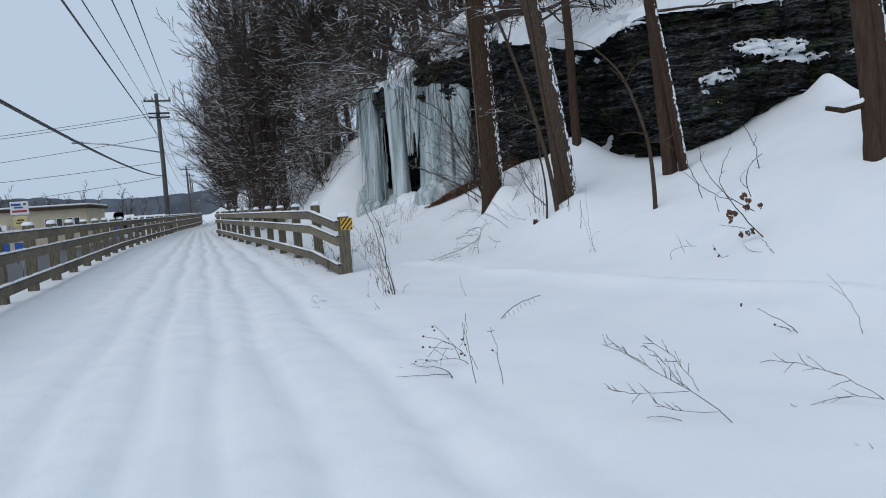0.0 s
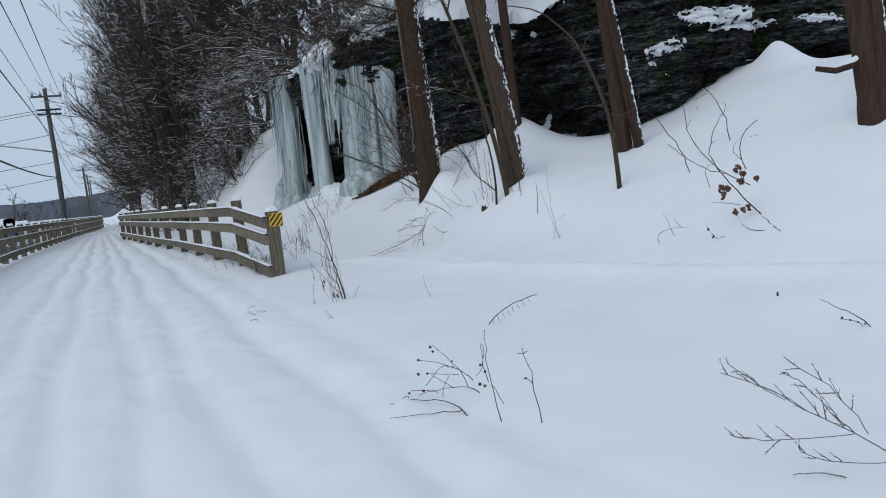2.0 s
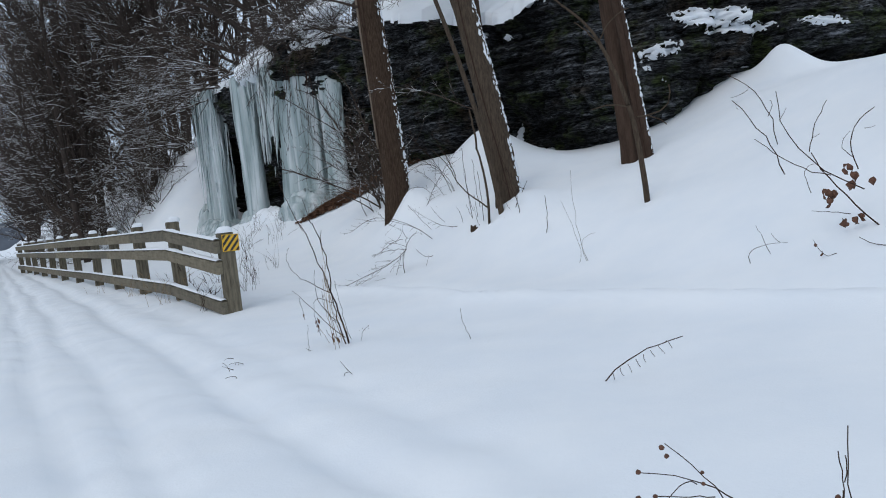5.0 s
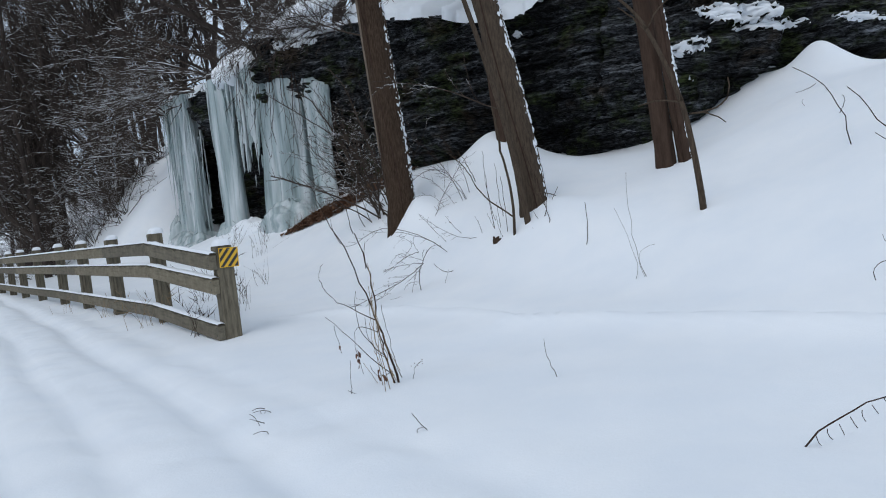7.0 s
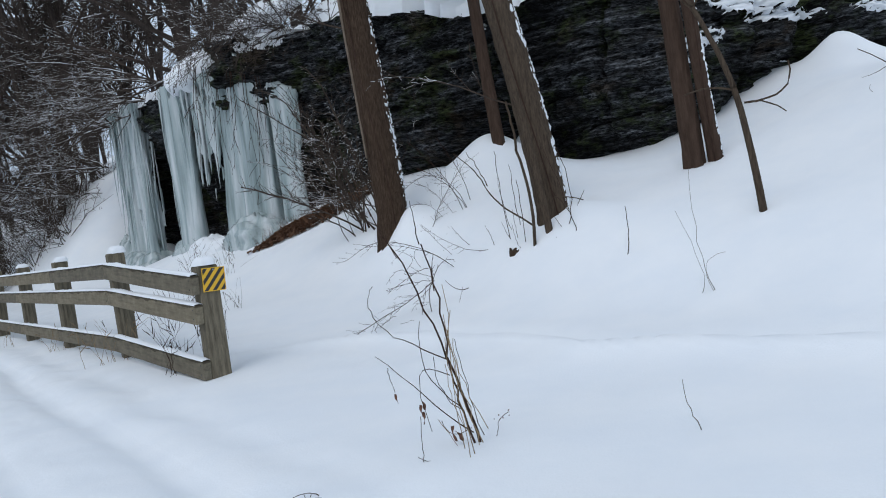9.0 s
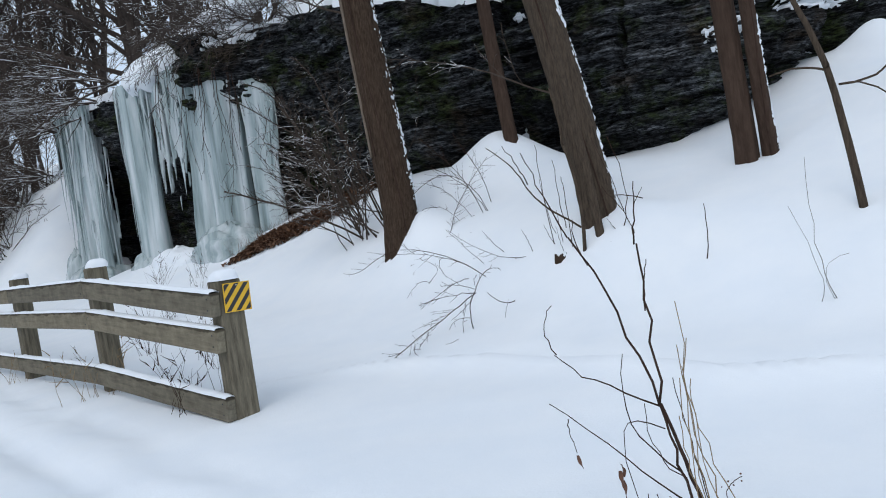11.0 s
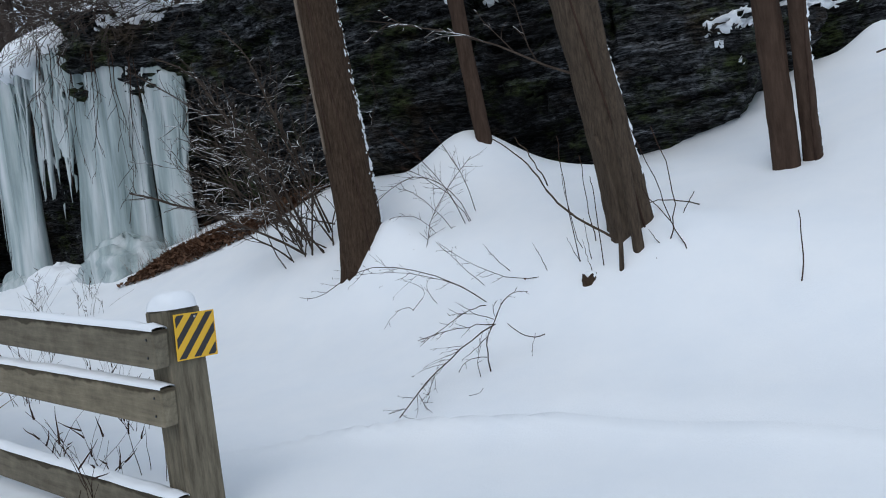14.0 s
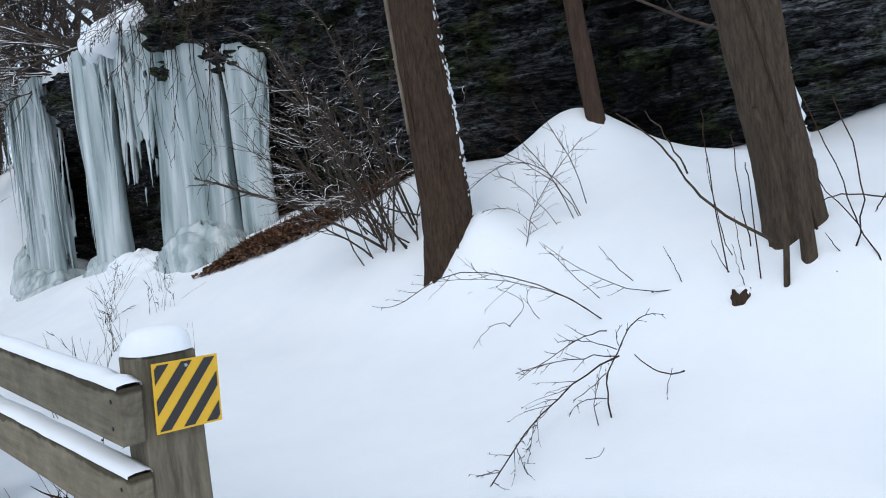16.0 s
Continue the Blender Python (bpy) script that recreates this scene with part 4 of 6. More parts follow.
def ice_mound(x, y, rx, ry, h, seed, mat, label, name="ice_mound"):
    V, F, n, m = [], [], 48, 22
    z0 = gz(x, y) - 0.3
    for k in range(m + 1):
        a = k / m * math.pi / 2
        for j in range(n):
            t = j * 2 * math.pi / n
            lump = 1 + 0.20 * fbm(math.cos(t) * 1.4 + seed + a, math.sin(t) * 1.4 + 1.7 * a, 1.3, 4)
            V.append((x + rx * lump * math.cos(a) * math.cos(t), y + ry * lump * math.cos(a) * math.sin(t), z0 + (h + 0.3) * math.sin(a) * lump))
    for k in range(m):
        for j in range(n):
            q = (j + 1) % n
            F.append((k * n + j, k * n + q, (k + 1) * n + q, (k + 1) * n + j))
    tagged(new(name, mesh_of(name, V, F, mat, True)), label, "ice mound", "frozen mounds under the icefall")


ice_mound(5.35, 11.2, 0.75, 1.2, 0.55, 1, M_ICE, "rounded grey-green ice mound under the curtain")
ice_mound(4.95, 13.2, 0.7, 1.0, 0.25, 2, M_CAP, "low snow-covered mound between ice columns")
ice_mound(5.0, 15.1, 0.6, 0.8, 0.30, 3, M_ICE, "small ice mound at the column foot")
ice_mound(5.1, 20.0, 0.9, 2.2, 0.5, 4, M_ICE, "broad frozen mound at the tall column foot")
ice_mound(4.95, 21.9, 0.5, 0.8, 1.1, 5, M_ICE, "lumpy frosted ice boulder beside the column")


def leaf_litter():
    """Brown leaves and dead fern laid bare under the overhang."""
    rng = random.Random(31)
    V, F = [], []
    for k in range(6000):
        y = rng.uniform(6.6, 9.9)
        f = (y - 6.6) / 3.3
        x = 5.60 - 1.05 * f + rng.uniform(0, 1) ** 0.9 * (1.15 - 0.25 * f) + rng.gauss(0, 0.05)
        z = gz(x, y) + 0.02 + rng.random() * 0.05
        s, a, t = rng.uniform(0.02, 0.06), rng.uniform(0, 6.3), rng.gauss(0, 0.5)
        b = len(V)
        for c, d in ((-1, -0.5), (1, -0.5), (1, 0.5), (-1, 0.5)):
            V.append((x + s * (c * math.cos(a) - d * math.sin(a)), y + s * (c * math.sin(a) + d * math.cos(a)), z + s * c * t))
        F.append((b, b + 1, b + 2, b + 3))
    for k in range(700):
        y = rng.uniform(6.6, 9.9)
        x = 5.7 - 1.05 * (y - 6.6) / 3.3 + rng.uniform(0, 1.0)
        z, b = gz(x, y), len(V)
        h, dx, dy = rng.uniform(0.12, 0.45), rng.gauss(0, 0.12), rng.gauss(0, 0.12)
        V += [(x - 0.004, y, z), (x + 0.004, y, z), (x + dx, y + dy, z + h)]
        F.append((b, b + 1, b + 2))
    ob = new("leaf_litter", mesh_of("leaf_litter", V, F, M_LITTER))
    tagged(ob, "bare patch of brown leaves and dead fern", "leaf litter", kind="stuff")


leaf_litter()


# ---- beyond the other fence: road, poles, wires, buildings, hills ----
def utility_pole(x, y, top, label, full=True):
    p = thing("utility_pole", label, "utility pole", "utility poles along the road", at=(x, y, gz(x, y) - 0.1))
    z0 = gz(x, y) - 0.1
    part("shaft", tube_mesh("shaft", [([(0, 0, 0), (0.02, 0, (top - z0) * 0.5), (-0.05, 0, top - z0)], [0.19, 0.16, 0.13], 12)], M_POLE), parent=p)
    arm = part("crossarm", box_bm(1.9 if full else 1.9, 0.12, 0.12, 0.01), M_POLE, p)
    arm.location = (0, -0.15, top - z0 - 0.55)
    for dx in (-0.85, -0.35, 0.85):
        i = part("insulator", tube_mesh("insulator", [([(0, 0, 0), (0, 0, 0.1), (0, 0, 0.2)], [0.06, 0.09, 0.05], 8)], M_STEEL), parent=arm)
        i.location = (dx, 0, 0.06)
    if full:
        for z in (1.45, 1.75):
            b = part("cable_bracket", box_bm(1.5, 0.14, 0.12, 0.02), M_WIRE, p, "black cable bracket with coiled leads")
            b.location = (0.05, -0.2, top - z0 - z)
        arc = [(0, 0, 6.0 - z0), (-1.6, -0.1, 6.35 - z0), (-3.6, -0.2, 6.75 - z0), (-5.3, -0.2, 6.92 - z0)]
        part("lamp_arm", tube_mesh("lamp_arm", [(arc, 0.05, 8)], M_STEEL), parent=p)
        h = part("lamp_head", box_bm(0.75, 0.30, 0.16, 0.05), M_STEEL, p, "grey street lamp head")
        h.location = (-5.6, -0.2, 6.95 - z0)
    return p


utility_pole(-5.05, 46, 10.3, "grey timber utility pole with street lamp arm")
for (px, py, pt) in ((-4.3, 108, 8.6), (-4.4, 150, 9.6), (-4.4, 190, 9.9)):
    utility_pole(px, py, pt, "distant grey timber utility pole", False)


def wire(a, b, sag, r, label="black overhead cable strung between poles"):
    A, B = np.array(a, float), np.array(b, float)
    pts = [A + (B - A) * t - np.array([0, 0, sag * 4 * t * (1 - t)]) for t in np.linspace(0, 1, 25)]
    return tagged(new("overhead_cable", tube_mesh("overhead_cable", [(pts, r, 6)], M_WIRE)), label, "cable", "overhead cables")




def through_to(a, b, y):
    """The end, at y, of a straight line from a through b."""
    k = (y - a[1]) / (b[1] - a[1])
    return tuple(a[i] + k * (b[i] - a[i]) for i in range(3))


for (ax, az), (bx, bz), r in (((-5.9, 9.85), (-4.04, 4.68), 0.011), ((-5.1, 10.5), (-3.62, 4.68), 0.011), ((-4.2, 9.85), (-3.34, 4.68), 0.011), ((-5.05, 7.0), (-4.31, 4.67), 0.02)):
    a = (ax, 46, az)
    wire(a, through_to(a, (bx, -2, bz), -7), 0.0, r)
wire((-5.05, 46, 4.3), through_to((-5.05, 46, 4.3), (-5.25, -2, 3.29), -6), 0.35, 0.03)
for za, zb in ((8.95, 7.93), (8.75, 7.73), (7.19, 6.1), (5.32, 4.73), (4.24, 3.3)):
    wire((-5.05, 46, za), (-5.05 - 10.6 * 2.6, 46.5, za + (zb - za) * 2.6), 0.3, 0.018)
for dx, z, z2 in ((-1.1, 9.85, 8.1), (1.1, 9.85, 8.1), (0, 8.5, 7.0), (0, 6.6, 5.6), (0, 4.4, 4.3)):
    wire((-5.05 + dx, 46, z), (-4.3 + dx * 0.8, 108, z2), 1.2, 0.018)

road = new("road", mesh_of("road", [(-10.5, -60, -1.07), (-19, -60, -1.07), (-19, 150, -1.07), (-10.5, 150, -1.07)], [(0, 3, 2, 1)], M_ROAD))
tagged(road, "wet dark asphalt road with slush", "road", kind="structure")


def long_building():
    b = thing("commercial_building", "low cream building with flat snow-edged roof", "building", at=(-19.5, 72, -1.1))
    part("wall", box_bm(13.0, 14, 3.75, 0.02, (0, 0, 1.87)), M_CREAM, b)
    part("roof", box_bm(13.7, 14.7, 0.30, 0.03, (0, 0, 3.85)), M_BARK_GREY, b, "dark fascia")
    part("roof_snow", box_bm(13.6, 14.6, 0.16, 0.05, (0, 0, 4.08)), M_CAP, b, "snow on the flat roof")
    for wx in (3.5, 4.5, 5.4, 6.0):
        w = part("window", box_bm(0.42, 0.06, 1.3, 0.01, (wx - 0.4, -7.02, 2.2)), M_GLASS, b)
        part("window_frame", box_bm(0.54, 0.04, 1.42, 0.01, (wx - 0.4, -7.0, 2.2)), M_WHITE, w)
    part("awning", box_bm(4.2, 1.2, 0.5, 0.06, (-2.2, -7.4, 2.3)), M_WHITE, b, "pale awning over shop front")


long_building()


def house(x, y, w, d, h, roof, label):
    b = thing("house", label, "house", "houses across the road", at=(x, y, -1.1))
    part("wall", box_bm(w, d, h, 0.02, (0, 0, h / 2)), M_WHITE, b)
    bm = bmesh.new()
    e = 0.3
    v = [bm.verts.new(p) for p in ((-w / 2 - e, -d / 2 - e, h), (w / 2 + e, -d / 2 - e, h), (w / 2 + e, d / 2 + e, h), (-w / 2 - e, d / 2 + e, h), (-w / 2 - e, 0, h + roof), (w / 2 + e, 0, h + roof))]
    for f in ((0, 1, 5, 4), (2, 3, 4, 5), (0, 4, 3), (1, 2, 5), (3, 2, 1, 0)):
        bm.faces.new([v[i] for i in f])
    part("roof", bm, M_CAP, b, "snow-covered gable roof")
    for wx in (-w / 4, w / 4):
        part("window", box_bm(0.9, 0.06, 1.1, 0.01, (wx, -d / 2 - 0.02, h * 0.55)), M_GLASS, b)


house(-15.6, 96, 3.4, 5, 2.2, 1.2, "small white house under heavy snow")
house(-12.6, 92, 2.6, 4, 1.9, 1.0, "small white outbuilding under snow")
house(-9.9, 100, 4.6, 5, 1.9, 0.8, "long low white shed under snow")


def route_sign():
    s = thing("route_sign", "blue shield route sign with red top and 90", "sign", at=(-8.8, 50, -1.1))
    part("post", tube_mesh("post", [([(0, 0.05, 0), (0, 0.05, 3.0)], [0.035, 0.035], 6)], M_STEEL), parent=s)
    prof = [(0, -0.40), (0.20, -0.30), (0.33, -0.10), (0.36, 0.12), (0.29, 0.36), (0.12, 0.33), (0, 0.38), (-0.12, 0.33), (-0.29, 0.36), (-0.36, 0.12), (-0.33, -0.10), (-0.20, -0.30)]
    for nm, k, yy, m, top in (("border", 1.08, 0.0, M_WHITE, None), ("shield", 1.0, -0.012, M_BLUE, None), ("band", 0.98, -0.022, M_RED, 0.14)):
        bm = bmesh.new()
        pts = [(a * k, b * k) for a, b in prof if top is None or b >= 0.12]
        f = bm.faces.new([bm.verts.new((a, yy, b + 2.58)) for a, b in pts])
        bmesh.ops.solidify(bm, geom=[f], thickness=0.008)
        part(nm, bm, m, s)
    cu = bpy.data.curves.new("digits", "FONT")
    cu.body, cu.size, cu.align_x, cu.extrude = "90", 0.46, "CENTER", 0.004
    tmp = new("digits_tmp", cu)
    me = bpy.data.meshes.new_from_object(tmp.evaluated_get(bpy.context.evaluated_depsgraph_get()))
    bpy.data.objects.remove(tmp)
    me.materials.clear()
    me.materials.append(M_WHITE)
    d = part("digits", me, parent=s, label="white number 90")
    d.location, d.rotation_euler = (0, -0.03, 2.32), (radians(90), 0, 0)
    for k, z in enumerate((1.75, 1.2)):
        part("plate", box_bm(0.55, 0.02, 0.42, 0.01, (0, 0, z)), M_BLUE, s, "small blue plate")


route_sign()


def shop_sign():
    s = thing("shop_sign", "white shop sign board above a smaller yellow board", "sign", at=(-13.6, 40, -1.1))
    for dx in (-0.4, 0.4):
        part("post", tube_mesh("post", [([(dx, 0.06, 0), (dx, 0.06, 3.9)], [0.05, 0.05], 6)], M_STEEL), parent=s)
    part("board", box_bm(1.05, 0.08, 0.85, 0.02, (0, 0, 3.55)), M_WHITE, s)
    part("lower_board", box_bm(0.85, 0.08, 0.62, 0.02, (0, 0, 2.72)), plain("pale_yellow", (0.7, 0.6, 0.25), 0.5), s)
    for (w, h, dx, z, m) in ((0.55, 0.14, -0.18, 3.78, M_BLUE), (0.5, 0.10, -0.05, 3.60, M_BLUE), (0.85, 0.13, 0, 3.36, M_RED), (0.16, 0.10, 0.32, 3.80, M_BLACK), (0.4, 0.08, 0, 2.80, M_BLACK), (0.5, 0.07, 0, 2.62, M_BLACK)):
        part("lettering", box_bm(w, 0.01, h, 0.0, (dx, -0.047, z)), m, s)


shop_sign()
for bx, bz in ((-11.6, 0.25), (-10.9, 0.25)):
    t = thing("roadside_sign", "small blue roadside sign on thin post", "sign", "blue roadside signs", at=(bx, 26, -1.1))
    part("post", tube_mesh("post", [([(0, 0.03, 0), (0, 0.03, 1.6)], [0.03, 0.03], 6)], M_STEEL), parent=t)
    part("board", box_bm(0.5, 0.03, 0.6, 0.01, (0, 0, 1.35)), M_BLUE, t)


def ridge(name, y, x0, x1, base, height, jag, seed, label):
    rng = random.Random(seed)
    V, F, n = [], [], 240
    for k in range(n + 1):
        x = x0 + (x1 - x0) * k / n
        h = height * (0.75 + 0.35 * fbm(x * 0.01, seed, 1.0, 3)) + jag * (noise.noise((x * 0.25, seed, 0)) + rng.uniform(-0.5, 0.5))
        V += [(x, y - 30, -3), (x, y, base + h), (x, y + 60, -3)]
    for k in range(n):
        for j in range(2):
            F.append((k * 3 + j, (k + 1) * 3 + j, (k + 1) * 3 + j + 1, k * 3 + j + 1))
    return tagged(new(name, mesh_of(name, V, F, M_HILL)), label, "hill", kind="structure")


ridge("backdrop", 620, -700, 260, 2, 22, 1.5, 5, "distant wooded ridge under snow haze")


def roadside_trees():
    kinds = [tree_meshes(120 + k, 9 + k, 0.12, (9, 5, 3), M_FAR, None, (0, 0), 1, 0.15, 0.03) for k in range(3)]
    rng = random.Random(9)
    for k in range(64):
        plant_tree(kinds[k % 3], rng.uniform(-120, -8), rng.uniform(210, 330), rng.uniform(0, 6), rng.uniform(0.6, 1.15), "distant bare winter tree beyond the road", "distant roadside trees")


roadside_trees()


# ---- weeds, shrubs and saplings: each stem a bent, tapering shoot ----
M_STRAWD = bark_material("grey_dry_stems", (0.10, 0.085, 0.075), (0.22, 0.19, 0.17), None, 8, 0)


def leaf_mesh(kind):
    if kind == "seed_head":
        bm = bmesh.new()
        bmesh.ops.create_icosphere(bm, subdivisions=2, radius=0.011)
        for v in bm.verts:
            v.co *= 1 + 0.35 * noise.noise(v.co * 220)
        me = bpy.data.meshes.new("seed_head")
        bm.to_mesh(me)
        bm.free()
        me.materials.append(M_LEAF)
        return me
    V, F = [], []
    for k in range(7):
        h = k / 6
        w = 0.030 * math.sin(math.pi * (0.08 + 0.9 * h)) ** 0.8
        for j in (-1, 0, 1):
            V.append((j * w, 0.02 * math.sin(h * 4 + j) + 0.012 * abs(j), -h * 0.085 + 0.006 * math.sin(j * 3 + k)))
    for k in range(6):
        for j in range(2):
            a = k * 3 + j
            F.append((a, a + 1, a + 4, a + 3))
    return mesh_of("leaf", V, F, M_LEAF, True)


LEAVES = {k: leaf_mesh(k) for k in ("leaf", "seed_head")}


def plant(name, label, cat, spot, mat, stems, ends, end_kind, fine=0):
    """stems: (thickness, start, middle, end), offsets from the foot in metres; fine: side shoots for each."""
    rng = random.Random(hash_of(spot))
    th = thing(name, label, cat, at=(spot[0], spot[1], gz(*spot)))
    side = 3 if mat != M_BARK_GREY else 9
    for r, *c in stems:
        a, m, b = (np.array(c[k:k + 3], float) for k in (0, 3, 6))
        depth = np.array([rng.gauss(0, 0.004), rng.gauss(0, 0.004), 0])
        ctrl = 2 * m - 0.5 * (a + b)
        pts = [(1 - t) ** 2 * a + 2 * t * (1 - t) * ctrl + t * t * b + depth * t for t in np.linspace(0, 1, 9)]
        if a[2] <= 0.03:
            pts[0] = pts[0] - (pts[1] - pts[0]) * 0.3 - np.array([0, 0, 0.02])
        L = float(np.linalg.norm(b - a))
        wob = min(0.008, L * 0.012) if r < 0.02 else 0.002
        pts = [p + np.array([rng.gauss(0, wob), rng.gauss(0, wob), rng.gauss(0, wob * 0.6)]) if 0 < i < 8 else p for i, p in enumerate(pts)]
        thin = 0.45 if r < 0.0045 else 0.65 if r < 0.014 else 0.75
        rad = [max(0.0018, r * (1 - (1 - thin) * t)) for t in np.linspace(0, 1, 9)]
        tubes = [(pts, rad, 5 if side == 3 else 10)]
        if fine:
            branch_out(rng, pts, rad, 0, (fine + int(L * 5 * min(fine, 2)), 2), tubes, 0.3, 0.22, 0.02, 0.7, 0.12)
            slim = 0.45 if r < 0.01 else 0.8
            tubes = tubes[:1] + [(p, np.maximum(np.array(q) * slim, 0.0009), s) for p, q, s in tubes[1:]]
        part("stem", tube_mesh("stem", tubes, mat, 4), parent=th)
    for e in list(ends) * (2 if name == "sapling" else 1):
        o = part(end_kind, LEAVES[end_kind], parent=th)
        s = rng.uniform(0.85, 1.25) if name == "sapling" else rng.uniform(0.5, 0.8) if end_kind == "leaf" else rng.uniform(0.55, 1.0)
        if "tiny" in label:
            s *= 0.45
        o.location, o.scale = e, (0.55 * s, 0.7 * s, 1.3 * s) if name == "shrub" else (s, s, s)
        o.rotation_euler = (rng.uniform(-0.5, 0.5), rng.uniform(-0.5, 0.5), rng.uniform(0, 6))
    return th


def hash_of(spot):
    return int(abs(spot[0] * 731 + spot[1] * 1319) * 10)


plant("dried_weed", "withered weed with dark seed heads bent over snow", "weed", (-0.61, -8.82), M_TWIG, [
    (0.003, 0, 0, 0.01, -0.14, 0.1, 0.04, -0.33, 0.22, 0),
    (0.003, -0.06, 0.04, 0.04, -0.11, 0.07, 0.16, -0.23, 0.16, 0.32),
    (0.003, -0.03, 0.02, 0.08, -0.13, 0.09, 0.17, -0.31, 0.21, 0.23),
    (0.0023, -0.1, 0.07, 0.12, -0.19, 0.13, 0.13, -0.27, 0.18, 0.14),
    (0.0023, -0.14, 0.09, 0.04, -0.2, 0.13, 0.09, -0.25, 0.16, 0.13),
    (0.0023, -0.15, 0.1, 0.17, -0.2, 0.13, 0.17, -0.29, 0.19, 0.06),
    (0.0023, -0.23, 0.15, 0.03, -0.31, 0.21, 0.03, -0.37, 0.25, 0.03),
    (0.0037, -0.24, -0.28, 0, -0.28, 0.07, 0, -0.54, 0.18, 0),
    (0.0037, -0.24, -0.28, 0, -0.35, -0.21, 0, -0.62, -0.03, -0.02),
    (0.0023, -0.2, 0.13, 0.01, -0.18, 0.12, 0.07, -0.15, 0.1, 0.12),
    (0.0023, -0.41, 0.19, 0.01, -0.41, 0.23, 0.01, -0.49, 0.15, 0),
], [(-0.24, 0.16, 0.31), (-0.23, 0.15, 0.28), (-0.31, 0.21, 0.23), (-0.13, 0.09, 0.21), (-0.13, 0.09, 0.17), (-0.32, 0.21, 0.14), (-0.27, 0.18, 0.14), (-0.38, 0.25, 0.02), (-0.3, 0.2, 0.03)], "seed_head", 0)
plant("dried_weed", "upright withered weed stalk in snow", "weed", (-0.73, -9.32), M_TWIG, [
    (0.003, 0, 0, 0, -0.04, 0.03, 0.28, -0.04, 0.03, 0.51),
    (0.0023, -0.04, 0.03, 0.21, -0.06, 0.04, 0.33, -0.06, 0.05, 0.44),
    (0.0015, -0.06, 0.04, 0.33, -0.07, 0.05, 0.28, -0.09, 0.07, 0.25),
    (0.0023, -0.03, 0.02, 0.19, -0.01, 0.01, 0.16, 0.02, -0.01, 0.08),
    (0.0015, -0.05, 0.04, 0.35, -0.05, 0.03, 0.39, -0.05, 0.03, 0.43),
], [(-0.05, 0.04, 0.27), (-0.07, 0.05, 0.31), (-0.08, 0.06, 0.2), (-0.06, 0.04, 0.19)], "seed_head", 0)
plant("dried_weed", "single thin withered stalk in snow", "weed", (-0.6, -9.55), M_TWIG, [
    (0.003, 0, 0, 0, -0.02, 0.02, 0.21, -0.05, 0.05, 0.4),
    (0.0023, -0.02, 0.02, 0.19, -0.03, 0.03, 0.22, -0.05, 0.04, 0.23),
    (0.0015, -0.03, 0.03, 0.38, -0.05, 0.04, 0.37, -0.07, 0.06, 0.37),
], [(-0.05, 0.04, 0.23)], "seed_head", 0)
plant("sapling", "small bare sapling with brown dead leaves in snow", "sapling", (4.33, -6.41), M_TWIG, [
    (0.008, 0, 0, 0.01, -0.2, 0.26, 0.38, -0.32, 0.41, 0.73),
    (0.006, -0.06, 0.08, 0.34, -0.39, 0.5, 0.79, -0.48, 0.62, 1.35),
    (0.005, -0.33, 0.42, 0.74, -0.29, 0.37, 0.99, -0.22, 0.28, 1.2),
    (0.005, -0.23, 0.29, 0.5, -0.42, 0.54, 0.64, -0.61, 0.79, 0.92),
    (0.006, -0.47, 0.6, 0.55, -0.56, 0.72, 0.94, -0.73, 0.93, 1.32),
    (0.006, -0.08, 0.11, 0.53, -0.11, 0.14, 0.86, 0.01, -0.02, 1.08),
    (0.004, -0.11, 0.14, 0.65, -0.16, 0.2, 0.77, -0.11, 0.14, 0.89),
    (0.003, -0.04, 0.05, 0.9, -0.02, 0.02, 0.9, 0.02, -0.02, 0.91),
    (0.004, -0.34, 0.43, 0.35, -0.36, 0.46, 0.56, -0.3, 0.38, 0.62),
    (0.004, -0.14, 0.18, 0.12, -0.26, 0.33, 0.16, -0.34, 0.43, 0.18),
    (0.003, -0.48, 0.61, 1.07, -0.45, 0.58, 1.12, -0.43, 0.55, 1.18),
    (0.003, -0.31, 0.4, 0.87, -0.29, 0.37, 0.88, -0.27, 0.35, 0.9),
], [(-0.25, 0.32, 0.37), (-0.25, 0.31, 0.29), (-0.22, 0.28, 0.36), (-0.18, 0.23, 0.07), (-0.12, 0.16, 0.09), (-0.09, 0.11, 0.12), (-0.11, 0.14, 0.51), (-0.14, 0.18, 0.59), (-0.02, 0.03, 0.44), (-0.12, 0.16, 0.43)], "leaf", 0)
plant("fallen_twig", "broken twigs poking out of snowy slope", "twig", (3.9, -6.24), M_TWIG, [
    (0.0037, 0, 0, 0.01, -0.06, 0.07, -0.01, -0.12, 0.14, 0.14),
    (0.0037, -0.48, 0.56, -0.01, -0.44, 0.52, 0.1, -0.26, 0.31, 0.13),
    (0.0037, -0.36, 0.42, 0.04, -0.39, 0.45, 0.16, -0.43, 0.5, 0.32),
    (0.003, -0.3, 0.35, 0.14, -0.33, 0.38, 0.18, -0.34, 0.4, 0.23),
    (0.0045, 0.1, -0.74, 0.06, 0.25, -0.45, 0.13, 0.27, -0.32, 0.21),
    (0.0045, 0.17, -0.62, 0.09, 0.11, -0.38, 0.06, 0.13, -0.15, 0.13),
], [(-0.11, 0.13, 0.11), (-0.08, 0.09, 0.03)], "leaf", 0)
